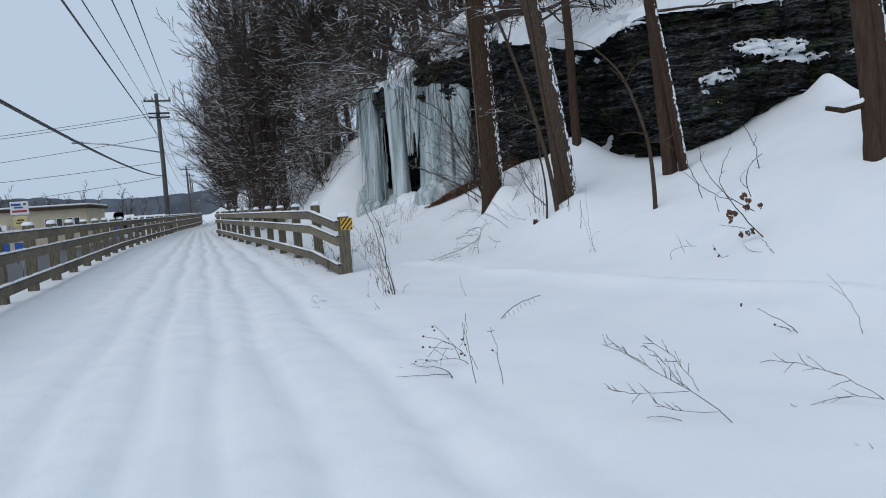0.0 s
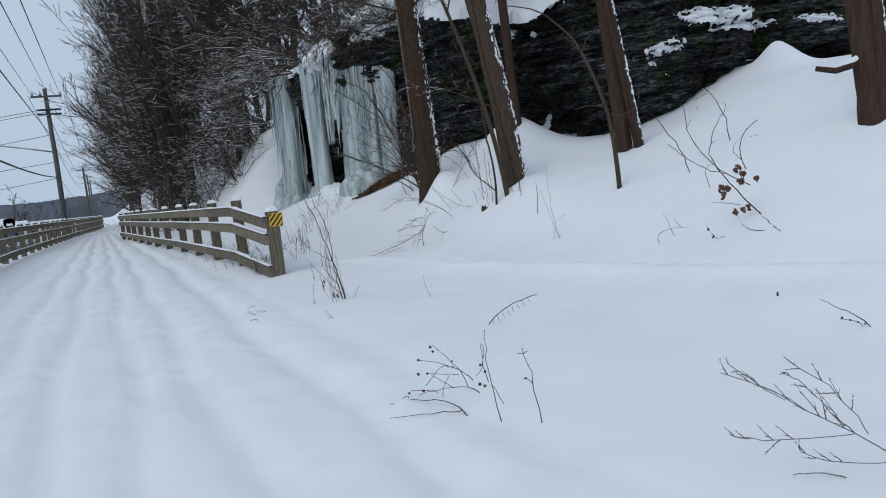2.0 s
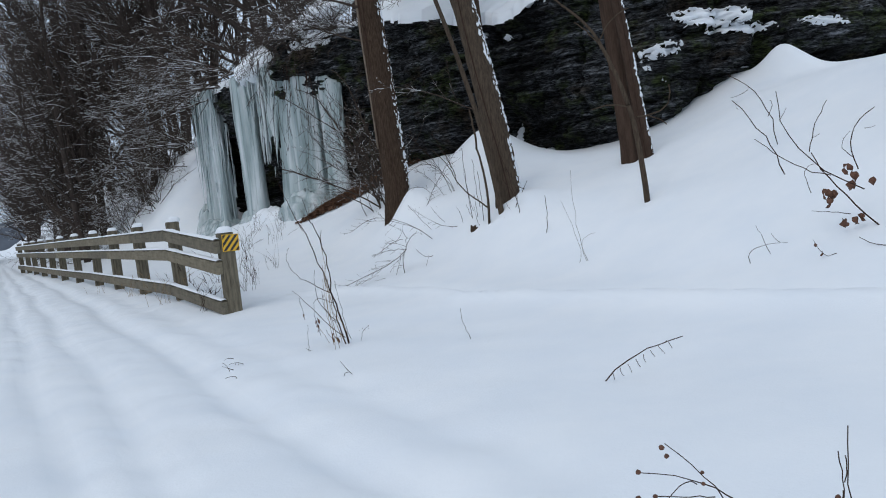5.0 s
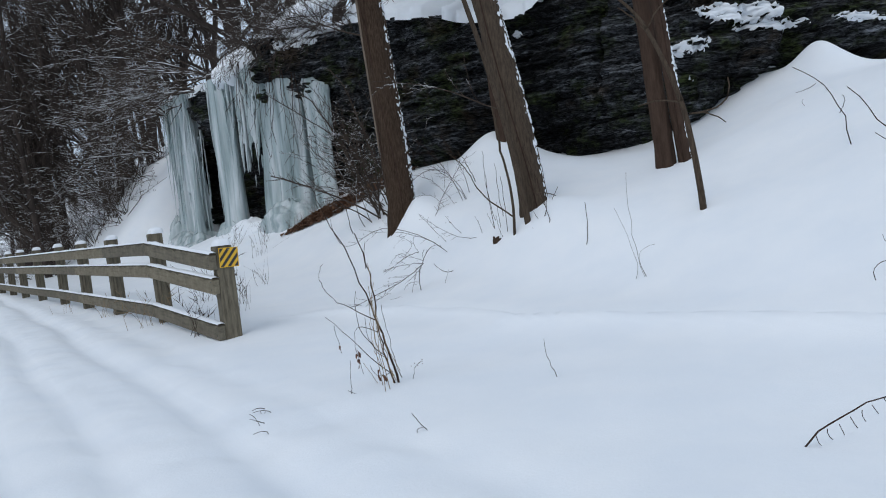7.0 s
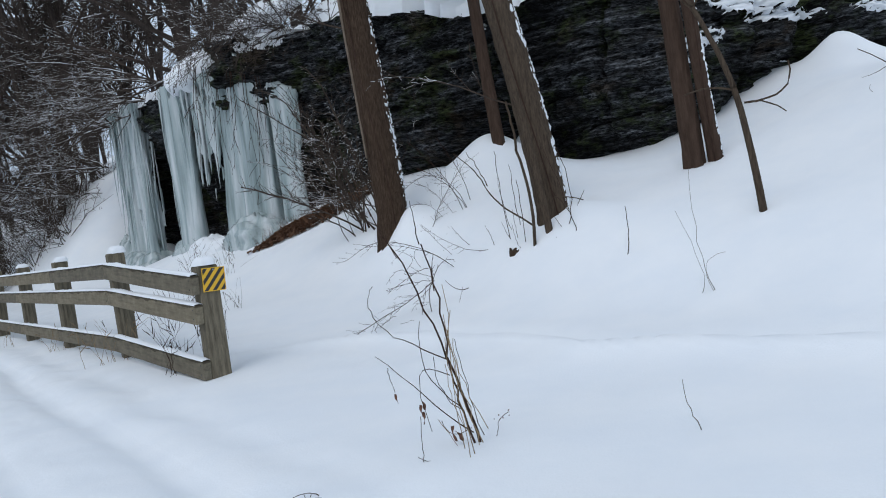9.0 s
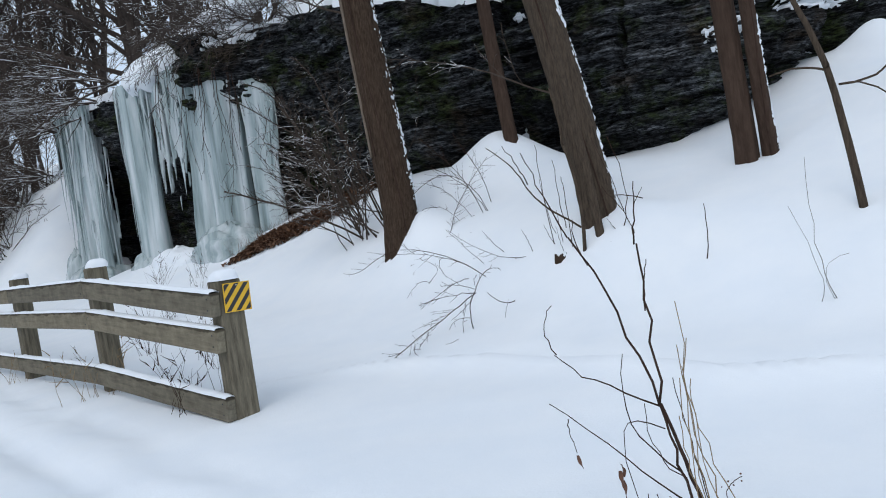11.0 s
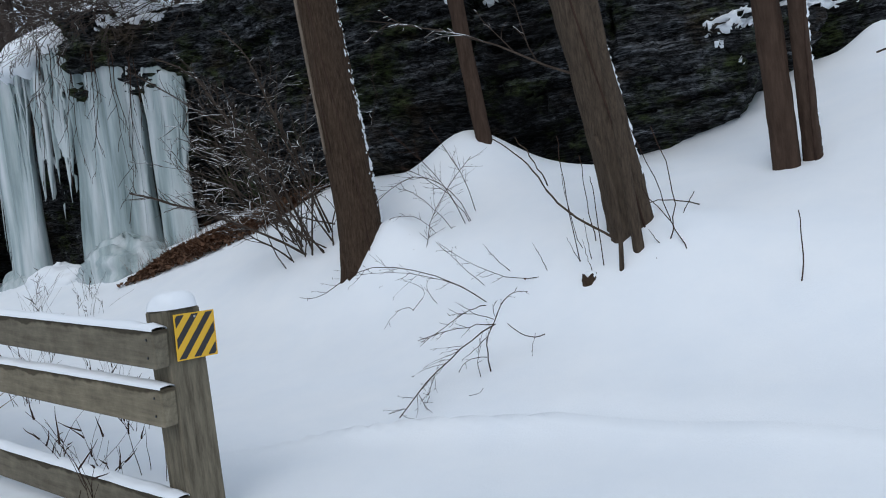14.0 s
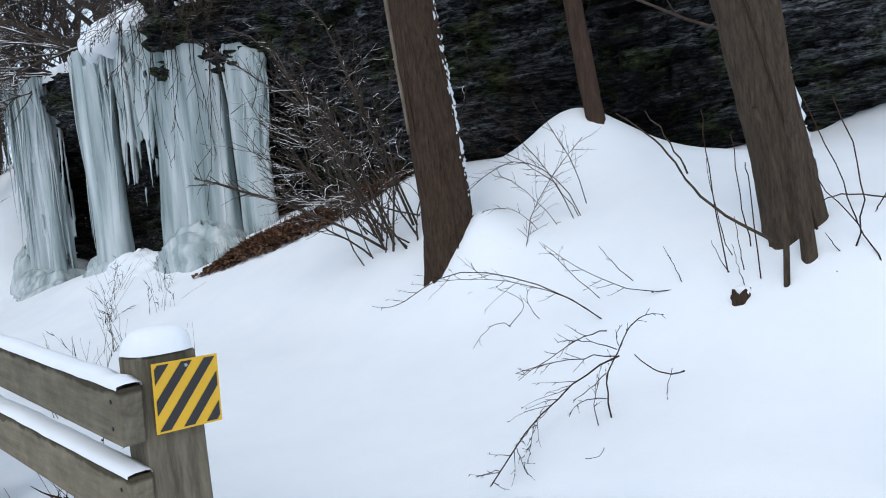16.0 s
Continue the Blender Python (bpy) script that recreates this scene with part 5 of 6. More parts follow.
plant("shrub", "thin dark shrub with arching stems", "shrub", (-0.05, -4), M_TWIG, [
    (0.010, 0, 0, 0.01, -0.03, 0.05, 0.26, -0.08, 0.10, 0.5),
    (0.007, -0.02, 0.01, 0.01, -0.06, 0.05, 0.25, -0.075, 0.10, 0.49),
    (0.0058, -0.08, 0.10, 0.5, -0.10, 0.09, 0.84, -0.22, 0.02, 1.15),
    (0.0036, -0.22, 0.02, 1.15, -0.27, -0.03, 1.27, -0.31, -0.07, 1.38),
    (0.0035, -0.12, 0.08, 0.88, -0.13, 0.06, 1.0, -0.12, 0.05, 1.08),
    (0.0058, -0.08, 0.10, 0.49, -0.16, 0.18, 0.88, -0.26, 0.30, 1.2),
    (0.0036, -0.26, 0.30, 1.2, -0.30, 0.36, 1.38, -0.34, 0.42, 1.56),
    (0.003, -0.22, 0.25, 1.08, -0.26, 0.26, 1.18, -0.27, 0.25, 1.27),
    (0.0040, -0.08, 0.10, 0.49, -0.24, 0.27, 0.62, -0.33, 0.38, 0.74),
    (0.0027, -0.33, 0.38, 0.74, -0.36, 0.40, 0.85, -0.33, 0.37, 0.94),
    (0.0040, -0.02, 0.02, 0.07, -0.18, 0.24, 0.30, -0.32, 0.48, 0.53),
    (0.0026, -0.28, 0.41, 0.46, -0.27, 0.42, 0.40, -0.25, 0.41, 0.31),
    (0.0036, -0.07, 0.05, 0.23, -0.19, 0.17, 0.44, -0.19, 0.17, 0.72),
    (0.0028, -0.08, 0.09, 0.4, -0.22, 0.18, 0.42, -0.20, 0.16, 0.1),
    (0.0026, -0.05, 0.04, 0.2, -0.14, 0.10, 0.32, -0.16, 0.12, 0.52),
    (0.0026, 0.02, -0.02, 0.05, -0.03, 0.02, 0.35, -0.05, 0.05, 0.6),
    (0.0024, -0.03, 0.02, 0.1, -0.12, 0.08, 0.08, -0.16, 0.11, 0.16),
], [(-0.19, 0.25, 0.24), (-0.19, 0.25, 0.20), (-0.10, 0.09, 0.09), (-0.25, 0.41, 0.30), (-0.19, 0.25, 0.27), (-0.10, 0.09, 0.12)], "leaf", 0)
plant("grass_tuft", "clump of dry straw-coloured grass stems", "grass", (-0.2, -4.14), M_STRAW, [
    (0.0024, -0.05, -0.02, 0.01, -0.04, 0.03, 0.39, -0.05, 0.03, 0.93),
    (0.003, 0, 0, 0.01, -0.05, 0.03, 0.48, -0.02, 0.02, 0.79),
    (0.0024, 0.07, -0.05, 0.14, -0.02, 0.02, 0.46, -0.03, 0.02, 0.64),
    (0.0024, -0.04, 0.03, 0.05, -0.06, 0.05, 0.36, -0.06, 0.05, 0.65),
    (0.0024, 0.02, -0.02, 0.06, -0.01, 0.01, 0.34, -0.05, 0.04, 0.69),
    (0.003, 0.04, -0.03, 0.07, -0.02, 0.02, 0.35, -0.06, 0.05, 0.77),
    (0.0018, -0.03, 0.02, 0.16, -0.06, 0.05, 0.3, -0.08, 0.06, 0.51),
    (0.0018, -0.07, 0.05, 0.07, -0.12, 0.09, 0.19, -0.14, 0.1, 0.22),
], [], "leaf", 0)
plant("dried_weed", "tiny straight stalk poking through snow", "weed", (-0.44, -4.01), M_TWIG, [
    (0.0023, 0, 0, 0.01, 0, 0, 0.12, 0.01, 0, 0.26),
    (0.0015, -0.02, 0.02, 0.05, 0, 0, 0.03, 0.03, -0.02, 0.02),
], [], "leaf", 0)
plant("dried_weed", "tiny weed with pale seed heads", "weed", (0.07, -4), M_TWIG, [
    (0.0023, 0, 0, 0.01, 0.01, -0.01, 0.04, 0.02, -0.01, 0.09),
    (0.0015, 0.02, -0.01, 0.09, 0.04, -0.03, 0.12, 0.07, -0.06, 0.14),
], [(0, 0, 0.11), (0.02, -0.02, 0.13), (0.04, -0.03, 0.11), (0.07, -0.05, 0.15), (0.07, -0.05, 0.12)], "seed_head", 0)
plant("dried_weed", "feathery dry weed leaning over smooth snow", "weed", (0.12, -11.19), M_STRAWD, [
    (0.003, 0, 0, 0.01, -0.24, 0.21, 0.23, -0.53, 0.46, 0.43),
    (0.0015, -0.35, 0.31, 0.31, -0.45, 0.39, 0.4, -0.51, 0.44, 0.47),
    (0.002, -0.13, 0.12, 0.17, -0.21, 0.18, 0.32, -0.35, 0.3, 0.49),
    (0.0015, -0.21, 0.18, 0.22, -0.3, 0.26, 0.37, -0.36, 0.31, 0.43),
    (0.0015, -0.17, 0.15, 0.17, -0.38, 0.33, 0.15, -0.52, 0.45, 0.17),
    (0.0015, -0.06, 0.05, 0.06, -0.24, 0.21, 0.06, -0.32, 0.28, 0.12),
], [], "leaf", 2)
plant("fallen_twig", "short dry twig lying on snow", "twig", (-0.09, -11.05), M_STRAWD, [
    (0.003, 0, 0, 0.01, -0.1, 0.07, 0.03, -0.17, 0.13, 0.02),
], [], "leaf", 0)
plant("dried_weed", "spreading feathery dry weed in snow", "weed", (1.03, -11.33), M_STRAWD, [
    (0.0025, 0, 0, 0.05, -0.19, 0.2, 0.2, -0.41, 0.44, 0.25),
    (0.002, 0, 0, 0.05, -0.13, 0.14, 0.05, -0.43, 0.21, 0.01),
    (0.002, -0.62, -0.65, 0.01, -0.63, -0.49, 0, -0.76, -0.45, 0),
    (0.0015, -0.49, -0.43, 0, -0.38, -0.26, 0, -0.36, -0.11, 0.01),
], [], "leaf", 2)
plant("fallen_twig", "arched stem hung with seed pods above snow", "twig", (0.43, -6.93), M_TWIG, [
    (0.0045, 0, 0, 0.01, 0.14, -0.15, 0.15, 0.32, -0.36, 0.25),
    (0.0023, 0.03, -0.03, 0.04, 0.03, -0.04, 0.01, 0, -0.07, 0.01),
    (0.0023, 0.06, -0.07, 0.07, 0.06, -0.07, 0.04, 0.07, -0.08, 0.02),
    (0.0023, 0.09, -0.11, 0.09, 0.1, -0.11, 0.07, 0.1, -0.12, 0.04),
    (0.0023, 0.13, -0.14, 0.12, 0.13, -0.15, 0.1, 0.14, -0.16, 0.07),
    (0.0023, 0.16, -0.18, 0.15, 0.16, -0.18, 0.13, 0.17, -0.19, 0.1),
    (0.0023, 0.19, -0.21, 0.17, 0.19, -0.22, 0.16, 0.21, -0.23, 0.13),
    (0.0023, 0.22, -0.25, 0.2, 0.22, -0.25, 0.19, 0.24, -0.27, 0.15),
    (0.0023, 0.25, -0.28, 0.22, 0.26, -0.29, 0.22, 0.27, -0.31, 0.18),
], [], "leaf", 0)
plant("dried_weed", "pair of thin pale stalks on snowy slope", "weed", (3.73, -2.99), M_STRAWD, [
    (0.0037, 0, 0, 0.01, -0.06, 0.08, 0.46, -0.06, 0.08, 1.16),
    (0.003, -0.06, 0.09, 0, -0.06, 0.08, 0.24, -0.16, 0.22, 0.78),
    (0.0023, -0.01, 0.01, 0, -0.03, 0.04, 0.24, 0.08, -0.11, 0.34),
], [], "leaf", 0)
plant("fallen_twig", "short upright twig stub in snow", "twig", (4.16, -1.62), M_TWIG, [
    (0.006, 0, 0, 0.01, 0.03, -0.03, 0.29, 0.02, -0.03, 0.56),
], [], "leaf", 0)
plant("fallen_twig", "single curved thin twig in snow", "twig", (0.71, -4.9), M_STRAWD, [
    (0.003, 0, 0, 0.01, -0.03, 0.04, 0.14, -0.04, 0.05, 0.27),
], [], "leaf", 0)
plant("sapling", "thin grey-brown sapling standing on snowy slope", "sapling", (5.14, -2.73), M_BARK_GREY, [
    (0.042, -0.07, -0.04, -0.02, -0.04, 0.06, 0.76, -0.09, 0.13, 1.33),
    (0.032, -0.09, 0.13, 1.33, -0.17, 0.25, 1.8, -0.28, 0.39, 2.26),
    (0.022, -0.28, 0.39, 2.26, -0.38, 0.54, 2.55, -0.55, 0.78, 2.86),
    (0.013, -0.55, 0.78, 2.86, -0.75, 1.05, 3.1, -1.05, 1.45, 3.25),
    (0.012, -0.04, 0.06, 1.15, 0.18, -0.26, 1.22, 0.23, -0.33, 1.52),
    (0.012, -0.09, 0.13, 1.30, -0.25, 0.33, 1.36, -0.40, 0.55, 1.33),
    (0.010, -0.28, 0.39, 2.26, -0.2, 0.2, 2.5, -0.05, 0.0, 2.62),
    (0.010, -0.04, 0.06, 1.15, 0.09, -0.13, 1.12, 0.19, -0.27, 0.99),
    (0.012, -0.26, 0.38, 2.16, -0.34, 0.49, 2.38, -0.46, 0.66, 2.59),
], [], "leaf", 0)
plant("shrub", "low arching shrub stems spread over snow", "shrub", (3.85, 1.18), M_TWIG, [
    (0.0051, 0, 0, 0, -0.53, 0.7, 0.45, -0.95, 1.26, 0.27),
    (0.0043, 0, 0, 0, -0.34, 0.45, 0.32, -0.77, 1.03, 0.41),
    (0.0034, -0.95, 1.26, 0.27, -1.03, 1.37, 0.24, -1.1, 1.47, 0.26),
    (0.0034, -0.01, 0.01, 0.16, -0.15, 0.21, 0.44, -0.26, 0.34, 0.64),
    (0.0043, 0.27, -0.47, 0.18, 0.04, -0.06, 0.27, -0.24, 0.32, 0.62),
    (0.0043, 0.15, -0.2, 0.27, 0.08, -0.11, 0.4, 0.01, -0.02, 0.56),
    (0.0043, 0.33, -0.52, 0.21, 0.34, -0.45, 0.36, 0.3, -0.4, 0.51),
    (0.0034, -0.3, 0.39, 0.04, -0.34, 0.46, 0.21, -0.3, 0.4, 0.3),
    (0.0034, -0.44, 0.59, 0.02, -0.53, 0.71, 0.01, -0.63, 0.83, -0.15),
    (0.0034, -0.43, 0.58, 0.03, -0.36, 0.49, 0.18, -0.48, 0.63, 0.3),
], [(0.23, -0.3, 0.18)], "leaf", 1)
plant("shrub", "tangle of thin arching stems on snow", "shrub", (5.01, 2.19), M_TWIG, [
    (0.0051, 0, 0, 0, -0.28, 0.36, 0.57, -0.66, 0.85, 0.36),
    (0.0051, -0.01, 0.02, 0, -0.19, 0.25, 0.42, -0.45, 0.58, 0.73),
    (0.0051, -0.05, 0.06, 0.01, -0.23, 0.3, 0.62, -0.52, 0.67, 1.17),
    (0.0051, 0.04, -0.05, 0.11, -0.04, 0.05, 0.59, -0.21, 0.27, 1.14),
    (0.0051, -0.08, 0.1, -0.03, -0.35, 0.42, -0.2, -0.96, 0.61, -0.64),
    (0.0034, -0.15, 0.19, -0.04, -0.35, 0.45, 0.36, -0.49, 0.63, 0.47),
    (0.0051, -0.9, -0.11, -0.61, -0.29, 0.38, 0.03, 0.06, -0.08, 0.75),
    (0.0034, -0.81, -0.12, -0.53, -0.46, 0.25, -0.28, -0.32, 0.42, -0.05),
    (0.0034, -0.33, 0.43, -0.17, -0.48, 0.63, -0.22, -0.64, 0.82, -0.26),
    (0.0034, -0.25, 0.33, -0.1, -0.41, 0.53, 0.13, -0.59, 0.76, 0.14),
    (0.0034, -0.45, 0.44, -0.27, -0.45, 0.59, -0.15, -0.58, 0.74, -0.08),
    (0.0034, -0.08, 0.1, -0.03, -0.41, -0.04, -0.26, -0.63, -0.29, -0.41),
    (0.0026, -0.65, 0.44, -0.41, -0.43, 0.56, -0.23, -0.45, 0.59, -0.04),
], [], "leaf", 2)
plant("shrub", "fan of fine red-brown twigs lying on snow", "shrub", (2.85, 0.45), M_TWIG, [
    (0.0059, 0, 0, 0.01, 0.01, -0.01, 0.26, 0.09, -0.12, 0.51),
    (0.0043, 0.09, -0.12, 0.51, 0.15, -0.2, 0.59, 0.23, -0.3, 0.59),
    (0.0059, 0.05, -0.07, 0.36, -0.19, 0.26, 0.12, -1.13, -0.05, -0.09),
    (0.0034, 0.05, -0.06, 0.4, -0.08, 0.1, 0.47, -0.17, 0.23, 0.47),
    (0.0043, 0.04, -0.05, 0.36, -0.13, 0.17, 0.36, -0.34, 0.44, 0.3),
    (0.0043, 0.02, -0.02, 0.52, -0.11, 0.15, 0.46, -0.33, 0.44, 0.25),
    (0.0034, -0.01, 0.01, 0.1, -0.1, 0.14, 0.09, -0.16, 0.21, 0),
    (0.0034, 0, 0, 0.26, -0.07, 0.09, 0.17, -0.13, 0.18, 0.1),
    (0.0034, -0.15, -0.01, 0, -0.05, 0.07, 0.11, -0.01, 0.02, 0.32),
    (0.0026, -0.63, 0.23, -0.05, -0.78, 0.05, -0.07, -0.9, -0.1, -0.08),
    (0.0026, -0.92, 0.1, -0.08, -1, 0.11, -0.09, -1.06, 0.14, -0.09),
    (0.0026, -0.29, 0.38, -0.02, -0.5, 0.22, -0.04, -0.69, 0.06, -0.06),
    (0.0026, 0.06, -0.07, 0.42, 0.05, -0.07, 0.49, 0.08, -0.1, 0.55),
], [], "leaf", 2)
plant("fallen_twig", "short curved dark twig on snow", "twig", (3.2, 0.19), M_TWIG, [
    (0.0053, 0.03, -0.05, 0.14, -0.05, 0.08, 0.14, -0.12, 0.2, 0.26),
    (0.003, -0.07, 0.03, 0, -0.03, 0.04, 0.06, -0.01, 0.01, 0.16),
    (0.0023, -0.84, -0.04, -0.09, -0.97, -0.11, -0.1, -1.02, -0.05, -0.11),
], [], "leaf", 0)
plant("sapling", "slim bare shoots growing before a tree trunk", "sapling", (4.29, -0.32), M_BARK_GREY, [
    (0.022, -0.09, 0.21, -0.01, -0.09, 0.2, 0.61, -0.13, 0.3, 1.16),
    (0.018, -0.13, 0.3, 1.16, -0.13, 0.31, 1.46, -0.15, 0.36, 1.81),
    (0.012, -0.09, 0.22, 0.2, -0.25, 0.59, 0.52, -0.33, 0.78, 0.79),
    (0.008, -0.33, 0.78, 0.79, -0.39, 0.94, 1.05, -0.49, 1.16, 1.27),
    (0.007, -0.31, 0.74, 0.77, -0.35, 0.83, 1, -0.41, 0.97, 1.26),
    (0.006, 0.19, -0.45, 0.43, 0.08, -0.19, 0.51, 0.01, -0.03, 0.48),
], [], "leaf", 0)
plant("shrub", "upright thin suckers round the tree foot", "shrub", (4.17, 0.18), M_TWIG, [
    (0.0051, -0.04, 0.09, 0.11, -0.07, 0.14, 0.86, -0.08, 0.15, 1.28),
    (0.0051, 0.03, -0.06, 0.28, 0.02, -0.03, 0.64, 0.01, -0.01, 1.08),
    (0.0051, 0.05, -0.1, 0.05, 0.05, -0.09, 0.68, 0.04, -0.07, 0.87),
    (0.0043, -0.04, 0.08, 0.11, -0.07, 0.13, 0.22, -0.09, 0.17, 0.35),
    (0.0043, 0, -0.01, 0.12, 0, 0.01, 0.3, -0.01, 0.02, 0.5),
    (0.0034, 0, 0, 0.03, -0.01, 0.03, 0.18, -0.02, 0.05, 0.31),
    (0.0043, -0.03, 0.05, 0.23, -0.06, 0.12, 0.56, -0.08, 0.15, 0.93),
    (0.0059, 0.33, -0.64, 0.22, 0.36, -0.7, 0.64, 0.3, -0.59, 1.24),
    (0.0059, 0.25, -0.82, 0.1, 0.33, -0.65, 0.37, 0.24, -0.47, 0.7),
    (0.0051, 0.34, -0.66, 0.37, 0.3, -0.6, 0.66, 0.22, -0.43, 1.25),
    (0.0051, 0.39, -0.76, 0.44, 0.41, -0.8, 0.51, 0.44, -0.87, 0.62),
    (0.0043, 0.14, -0.58, 0.07, 0.21, -0.49, 0.12, 0.22, -0.43, 0.16),
    (0.0043, 0.29, -0.56, 0.18, 0.26, -0.51, 0.27, 0.24, -0.48, 0.33),
], [], "leaf", 0)
plant("bush", "snow-lined bare bush beside thick tree trunk", "bush", (4.76, 4.81), M_BRUSH, [
    (0.018, -0.09, 0.07, -0.03, -0.93, 0.75, 0.6, -1.75, 1.42, 1.04),
    (0.012, -0.05, 0.04, 0.08, -0.32, 0.26, 0.45, -0.93, 0.75, 0.6),
    (0.012, 0.27, -0.22, 0.31, -0.14, 0.11, 0.48, -0.48, 0.39, 0.63),
    (0.018, 0, 0, 0.02, -0.36, 0.29, 1.36, -0.71, 0.57, 1.75),
    (0.012, -0.71, 0.57, 1.75, -1.09, 0.88, 2.14, -1.6, 1.3, 2.63),
    (0.018, -0.1, 0.08, 0.05, -0.53, 0.43, 1.42, -0.87, 0.7, 2.27),
    (0.012, -0.87, 0.7, 2.27, -1.05, 0.85, 2.56, -1.33, 1.07, 2.74),
    (0.018, 0.2, -0.16, 0.2, -0.11, 0.09, 1.44, -0.33, 0.26, 2.39),
    (0.012, -0.33, 0.26, 2.39, -0.44, 0.36, 2.74, -0.65, 0.53, 3.07),
    (0.015, 0.23, -0.19, 0.2, 0.03, -0.03, 1.04, -0.28, 0.23, 2.19),
    (0.01, -0.52, 0.42, 1.23, -0.83, 0.67, 1.39, -1.11, 0.9, 1.61),
    (0.01, 0.18, -0.15, 1.02, -0.02, 0.02, 1.12, -0.19, 0.15, 1.22),
    (0.008, -0.2, 0.16, 2.1, -0.43, 0.35, 2.17, -0.63, 0.51, 2.31),
    (0.01, -0.32, 0.26, 1.16, -0.45, 0.37, 1.64, -0.48, 0.39, 2.02),
], [], "leaf", 4)


def tuft(x, y, n, h, seed, label, mat, lean=0.25):
    rng = random.Random(seed)
    th = thing("grass_tuft", label, "grass", "dead grass along the fence", at=(x, y, gz(x, y)))
    for k in range(n):
        L = h * rng.uniform(0.4, 1.1)
        d = np.array([rng.gauss(0, lean), rng.gauss(0, lean), 1.0])
        pts, rad = limb(rng, (rng.gauss(0, 0.10), rng.gauss(0, 0.10), -0.03), d, L, 0.003, -0.06, 0.09, 6)
        tubes = [(pts, np.maximum(rad, 0.0012), 4)]
        if k % 3 == 0:
            branch_out(rng, pts, rad, 0, (3,), tubes, 0.4, 0.35, 0.0, 0.7, 0.1)
            tubes = [(p, np.maximum(q, 0.0012), s) for p, q, s in tubes]
        part("stem", tube_mesh("stem", tubes, mat, 4), parent=th)


for k, (tx, ty, tn, thh, tm) in enumerate(((-0.2, 0.9, 10, 0.75, M_TWIG), (0.15, 1.3, 8, 0.6, M_TWIG), (-0.32, 2.75, 16, 0.7, M_STRAW), (0.2, 2.3, 7, 0.5, M_TWIG), (0.1, 4.4, 6, 0.5, M_TWIG), (-0.5, 5.9, 8, 0.45, M_STRAW), (0.9, 2.6, 7, 0.6, M_TWIG), (1.6, 4.6, 8, 0.6, M_TWIG), (2.4, 5.6, 8, 0.55, M_TWIG), (-0.75, 9.0, 6, 0.4, M_STRAW), (1.1, 5.2, 12, 0.9, M_TWIG), (1.8, 6.8, 12, 0.9, M_TWIG), (2.6, 8.2, 12, 0.9, M_TWIG), (1.3, 3.7, 9, 0.7, M_TWIG), (3.2, 10.2, 12, 1.0, M_TWIG), (4.0, 12.3, 12, 0.9, M_TWIG), (3.6, 9.2, 10, 0.7, M_TWIG), (4.2, 10.4, 12, 0.8, M_TWIG))):
    tuft(tx, ty, tn, thh, 700 + k, "sparse dead stems poking through the snow", tm)


def hanging_vines():
    rng = random.Random(66)
    for k in range(16):
        f = rng.random()
        x, y, z = 4.85 + 0.6 * f, 13.0 - 3.0 * f, 5.9 - 1.0 * f
        pts, rad = limb(rng, (x, y, z + 0.3), (rng.gauss(0, 0.1), rng.gauss(0, 0.2), -1), rng.uniform(0.9, 3.2), 0.010, -0.25, 0.10, 9)
        tubes = [(pts, rad, 4)]
        branch_out(rng, pts, rad, 0, (5,), tubes, 0.2, 0.25, -0.1, 0.6, 0.15)
        v = new("hanging_vine", tube_mesh("hanging_vine", [(p, np.maximum(q, 0.004), s) for p, q, s in tubes], M_TWIG, 4))
        tagged(v, "thin bare vine trailing over the ice", "vine", "vines over the icefall")


hanging_vines()


def snag(x, y, label):
    """A low rotten stump ringed with snow."""
    th = thing("tree_stump", label, "stump", at=(x, y, gz(x, y) - 0.025))
    V, F, n = [], [], 18
    for k, (r, z) in enumerate(((0.10, -0.1), (0.095, 0.0), (0.085, 0.045), (0.06, 0.04), (0.04, 0.0))):
        for j in range(n):
            a = j * 2 * math.pi / n
            w = 1 + 0.10 * math.sin(2 * a + 1) + 0.07 * math.sin(7 * a)
            V.append((r * w * math.cos(a), r * w * 0.8 * math.sin(a), z + (0.02 * math.sin(5 * a) if k in (2, 3) else 0)))
    for k in range(4):
        for j in range(n):
            q = (j + 1) % n
            F.append((k * n + j, k * n + q, (k + 1) * n + q, (k + 1) * n + j))
    part("bark", mesh_of("bark", V, F, M_BARK, True), parent=th)
    c = part("snow_cap", cap_mesh(0.06, 0.06), parent=th)
    c.location = (0, 0, 0.02)


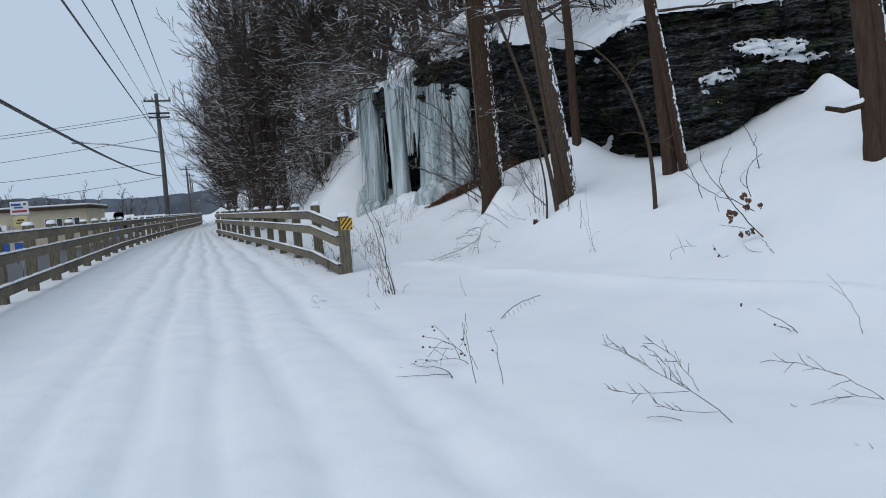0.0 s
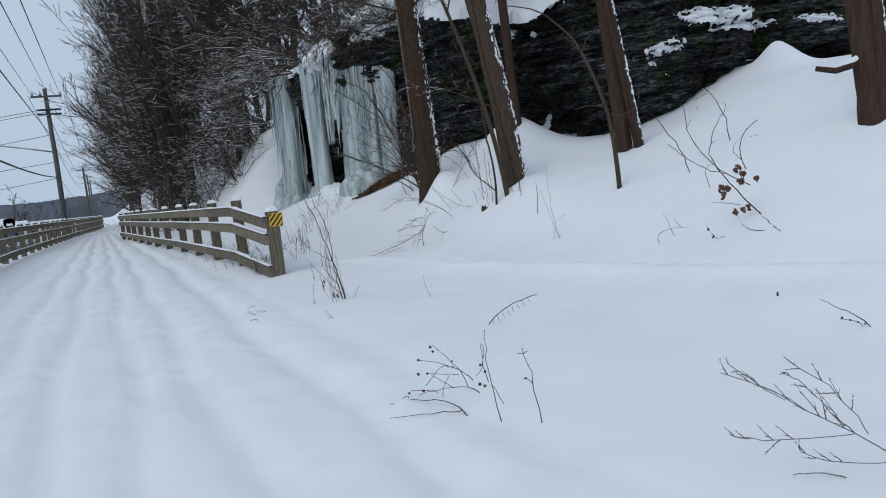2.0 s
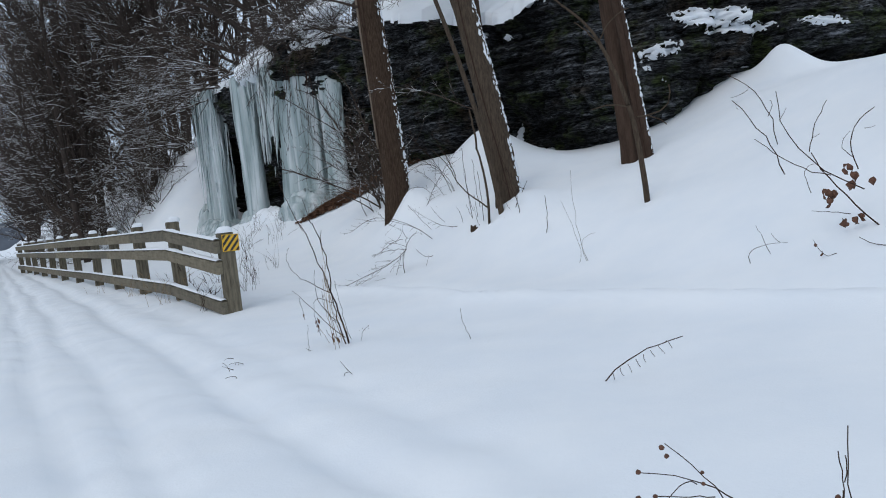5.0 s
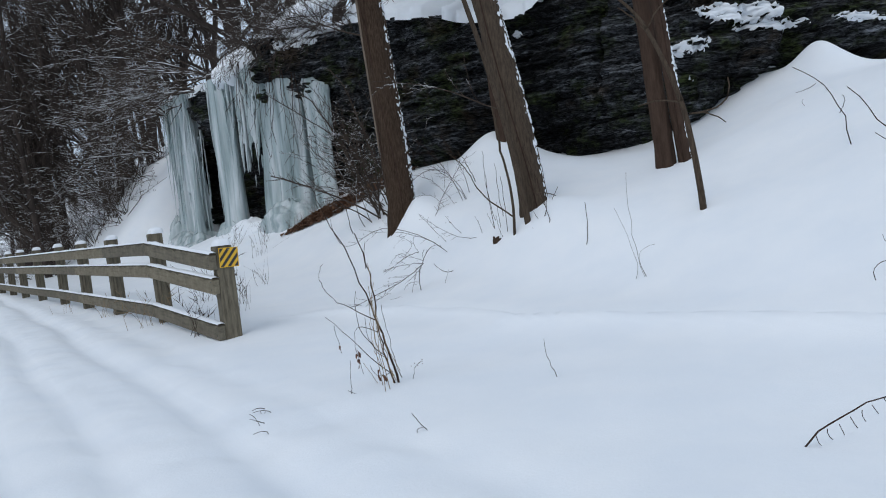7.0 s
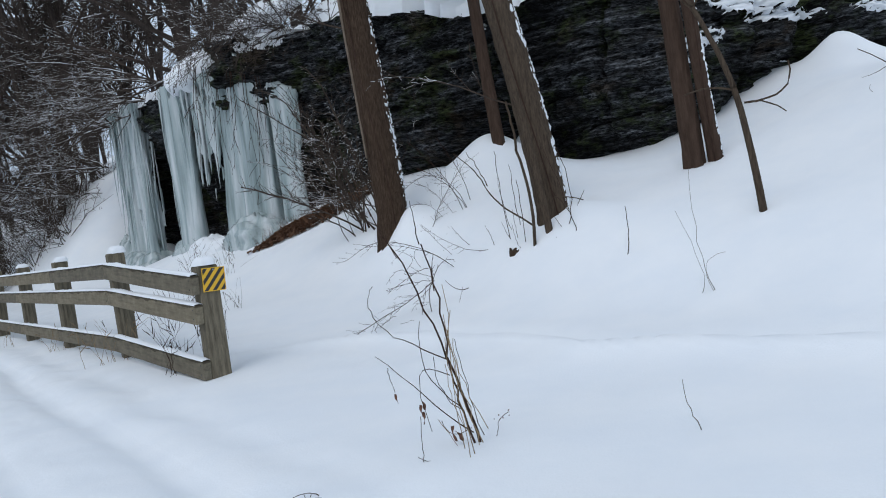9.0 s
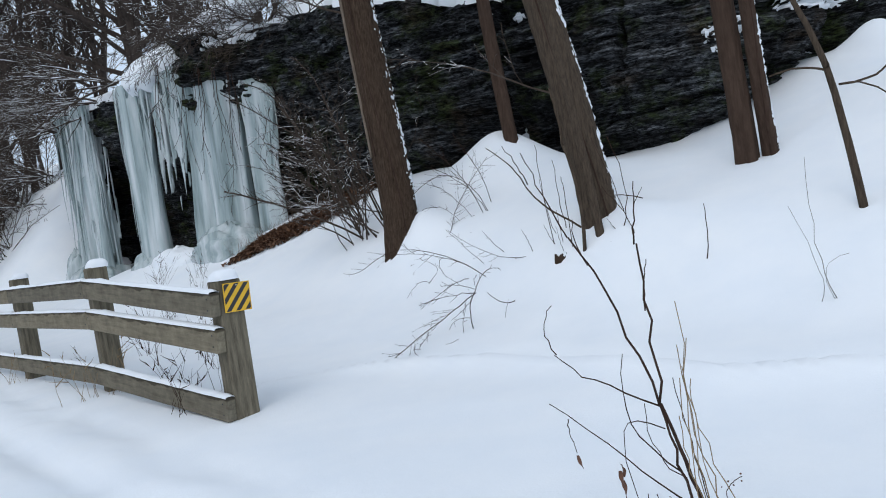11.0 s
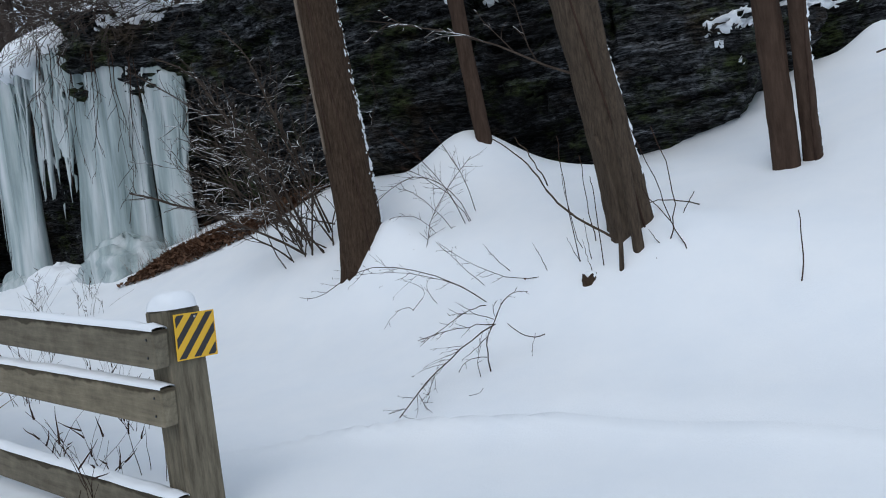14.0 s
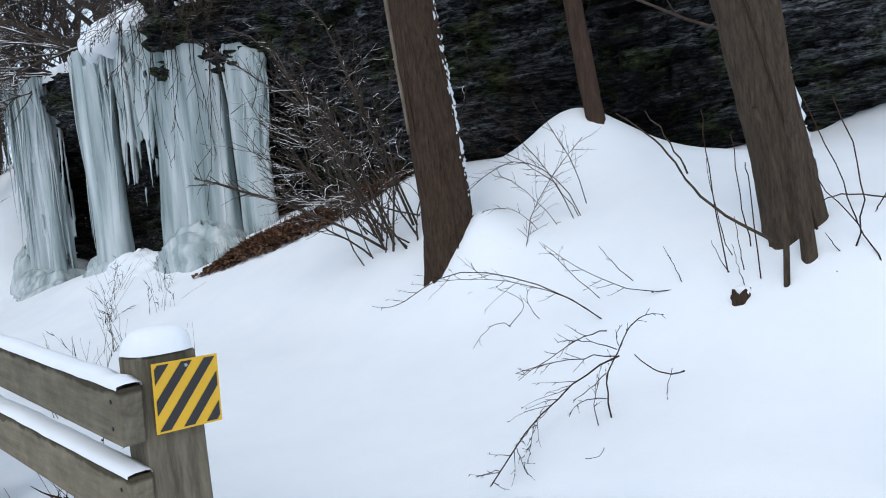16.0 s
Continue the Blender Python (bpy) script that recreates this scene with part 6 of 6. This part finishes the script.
snag(4.12, 0.18, "small rotten tree stump half buried in snow")
plant("dried_weed", "thin pale leaning stalk in snow", "weed", (2.34, -9.91), M_STRAWD, [
    (0.003, 0, 0, 0.01, -0.06, 0.06, 0.24, -0.17, 0.17, 0.48),
    (0.002, -0.07, 0.08, 0.28, -0.13, 0.13, 0.35, -0.16, 0.16, 0.38),
], [], "leaf", 0)
plant("fallen_twig", "small bent twig with seed pods", "twig", (2.1, -9.46), M_TWIG, [
    (0.004, 0, 0, 0.01, -0.1, 0.09, 0.1, -0.23, 0.2, 0.2),
    (0.003, -0.04, 0.03, 0.02, -0.09, 0.08, 0.04, -0.14, 0.12, 0.05),
], [(-0.09, 0.08, 0.04), (-0.05, 0.05, 0.02), (-0.13, 0.11, 0.06), (-0.02, 0.02, 0.01)], "seed_head", 0)
plant("twig_stub", "tiny dark twig stub in snow", "twig", (2.36, -8.43), M_TWIG, [
    (0.012, -0.01, -0.02, 0.01, 0, 0, 0.02, 0, 0, 0.06),
], [], "leaf", 0)
plant("dried_weed", "few tiny dark stalks in snow", "weed", (-1.2, -4.33), M_TWIG, [
    (0.003, 0.01, -0.01, 0.16, -0.03, 0.01, 0.17, -0.07, 0.02, 0.16),
    (0.003, 0, 0, 0.07, -0.04, 0.02, 0.09, -0.08, 0.03, 0.11),
    (0.003, 0.01, -0.02, 0.01, -0.02, 0.01, 0.02, -0.07, 0.03, 0.01),
    (0.002, -0.03, 0.01, 0.06, -0.05, 0.02, 0.11, -0.08, 0.03, 0.14),
], [], "leaf", 0)
plant("dried_weed", "tiny bent stalk poking from snow", "weed", (-0.54, -5.21), M_TWIG, [
    (0.003, 0, 0, 0.01, -0.04, 0.03, 0.06, -0.08, 0.05, 0.12),
    (0.003, -0.05, 0.03, -0.01, -0.05, 0.04, 0.02, -0.02, 0.02, 0.03),
], [], "leaf", 0)
plant("dried_weed", "short flattened stalk on snow", "weed", (-0.77, -4.04), M_TWIG, [
    (0.003, -0.24, 0.13, 0.04, -0.29, 0.16, 0.06, -0.35, 0.19, 0.05),
    (0.002, -0.27, 0.15, 0.05, -0.29, 0.16, 0.03, -0.3, 0.17, 0.06),
], [], "leaf", 0)
plant("sapling", "bare forked sapling shoot high on snowy slope", "sapling", (6.34, -3.95), M_TWIG, [
    (0.007, 0, 0, 0.01, -0.07, 0.15, 0.61, -0.24, 0.51, 1.01),
    (0.004, -0.14, 0.29, 0.77, -0.19, 0.4, 0.72, -0.24, 0.5, 0.7),
    (0.005, -0.04, 0.09, 0.38, -0.02, 0.03, 0.52, -0.03, 0.05, 0.59),
    (0.003, -0.2, 0.42, 0.53, -0.21, 0.44, 0.57, -0.2, 0.43, 0.61),
], [], "leaf", 0)
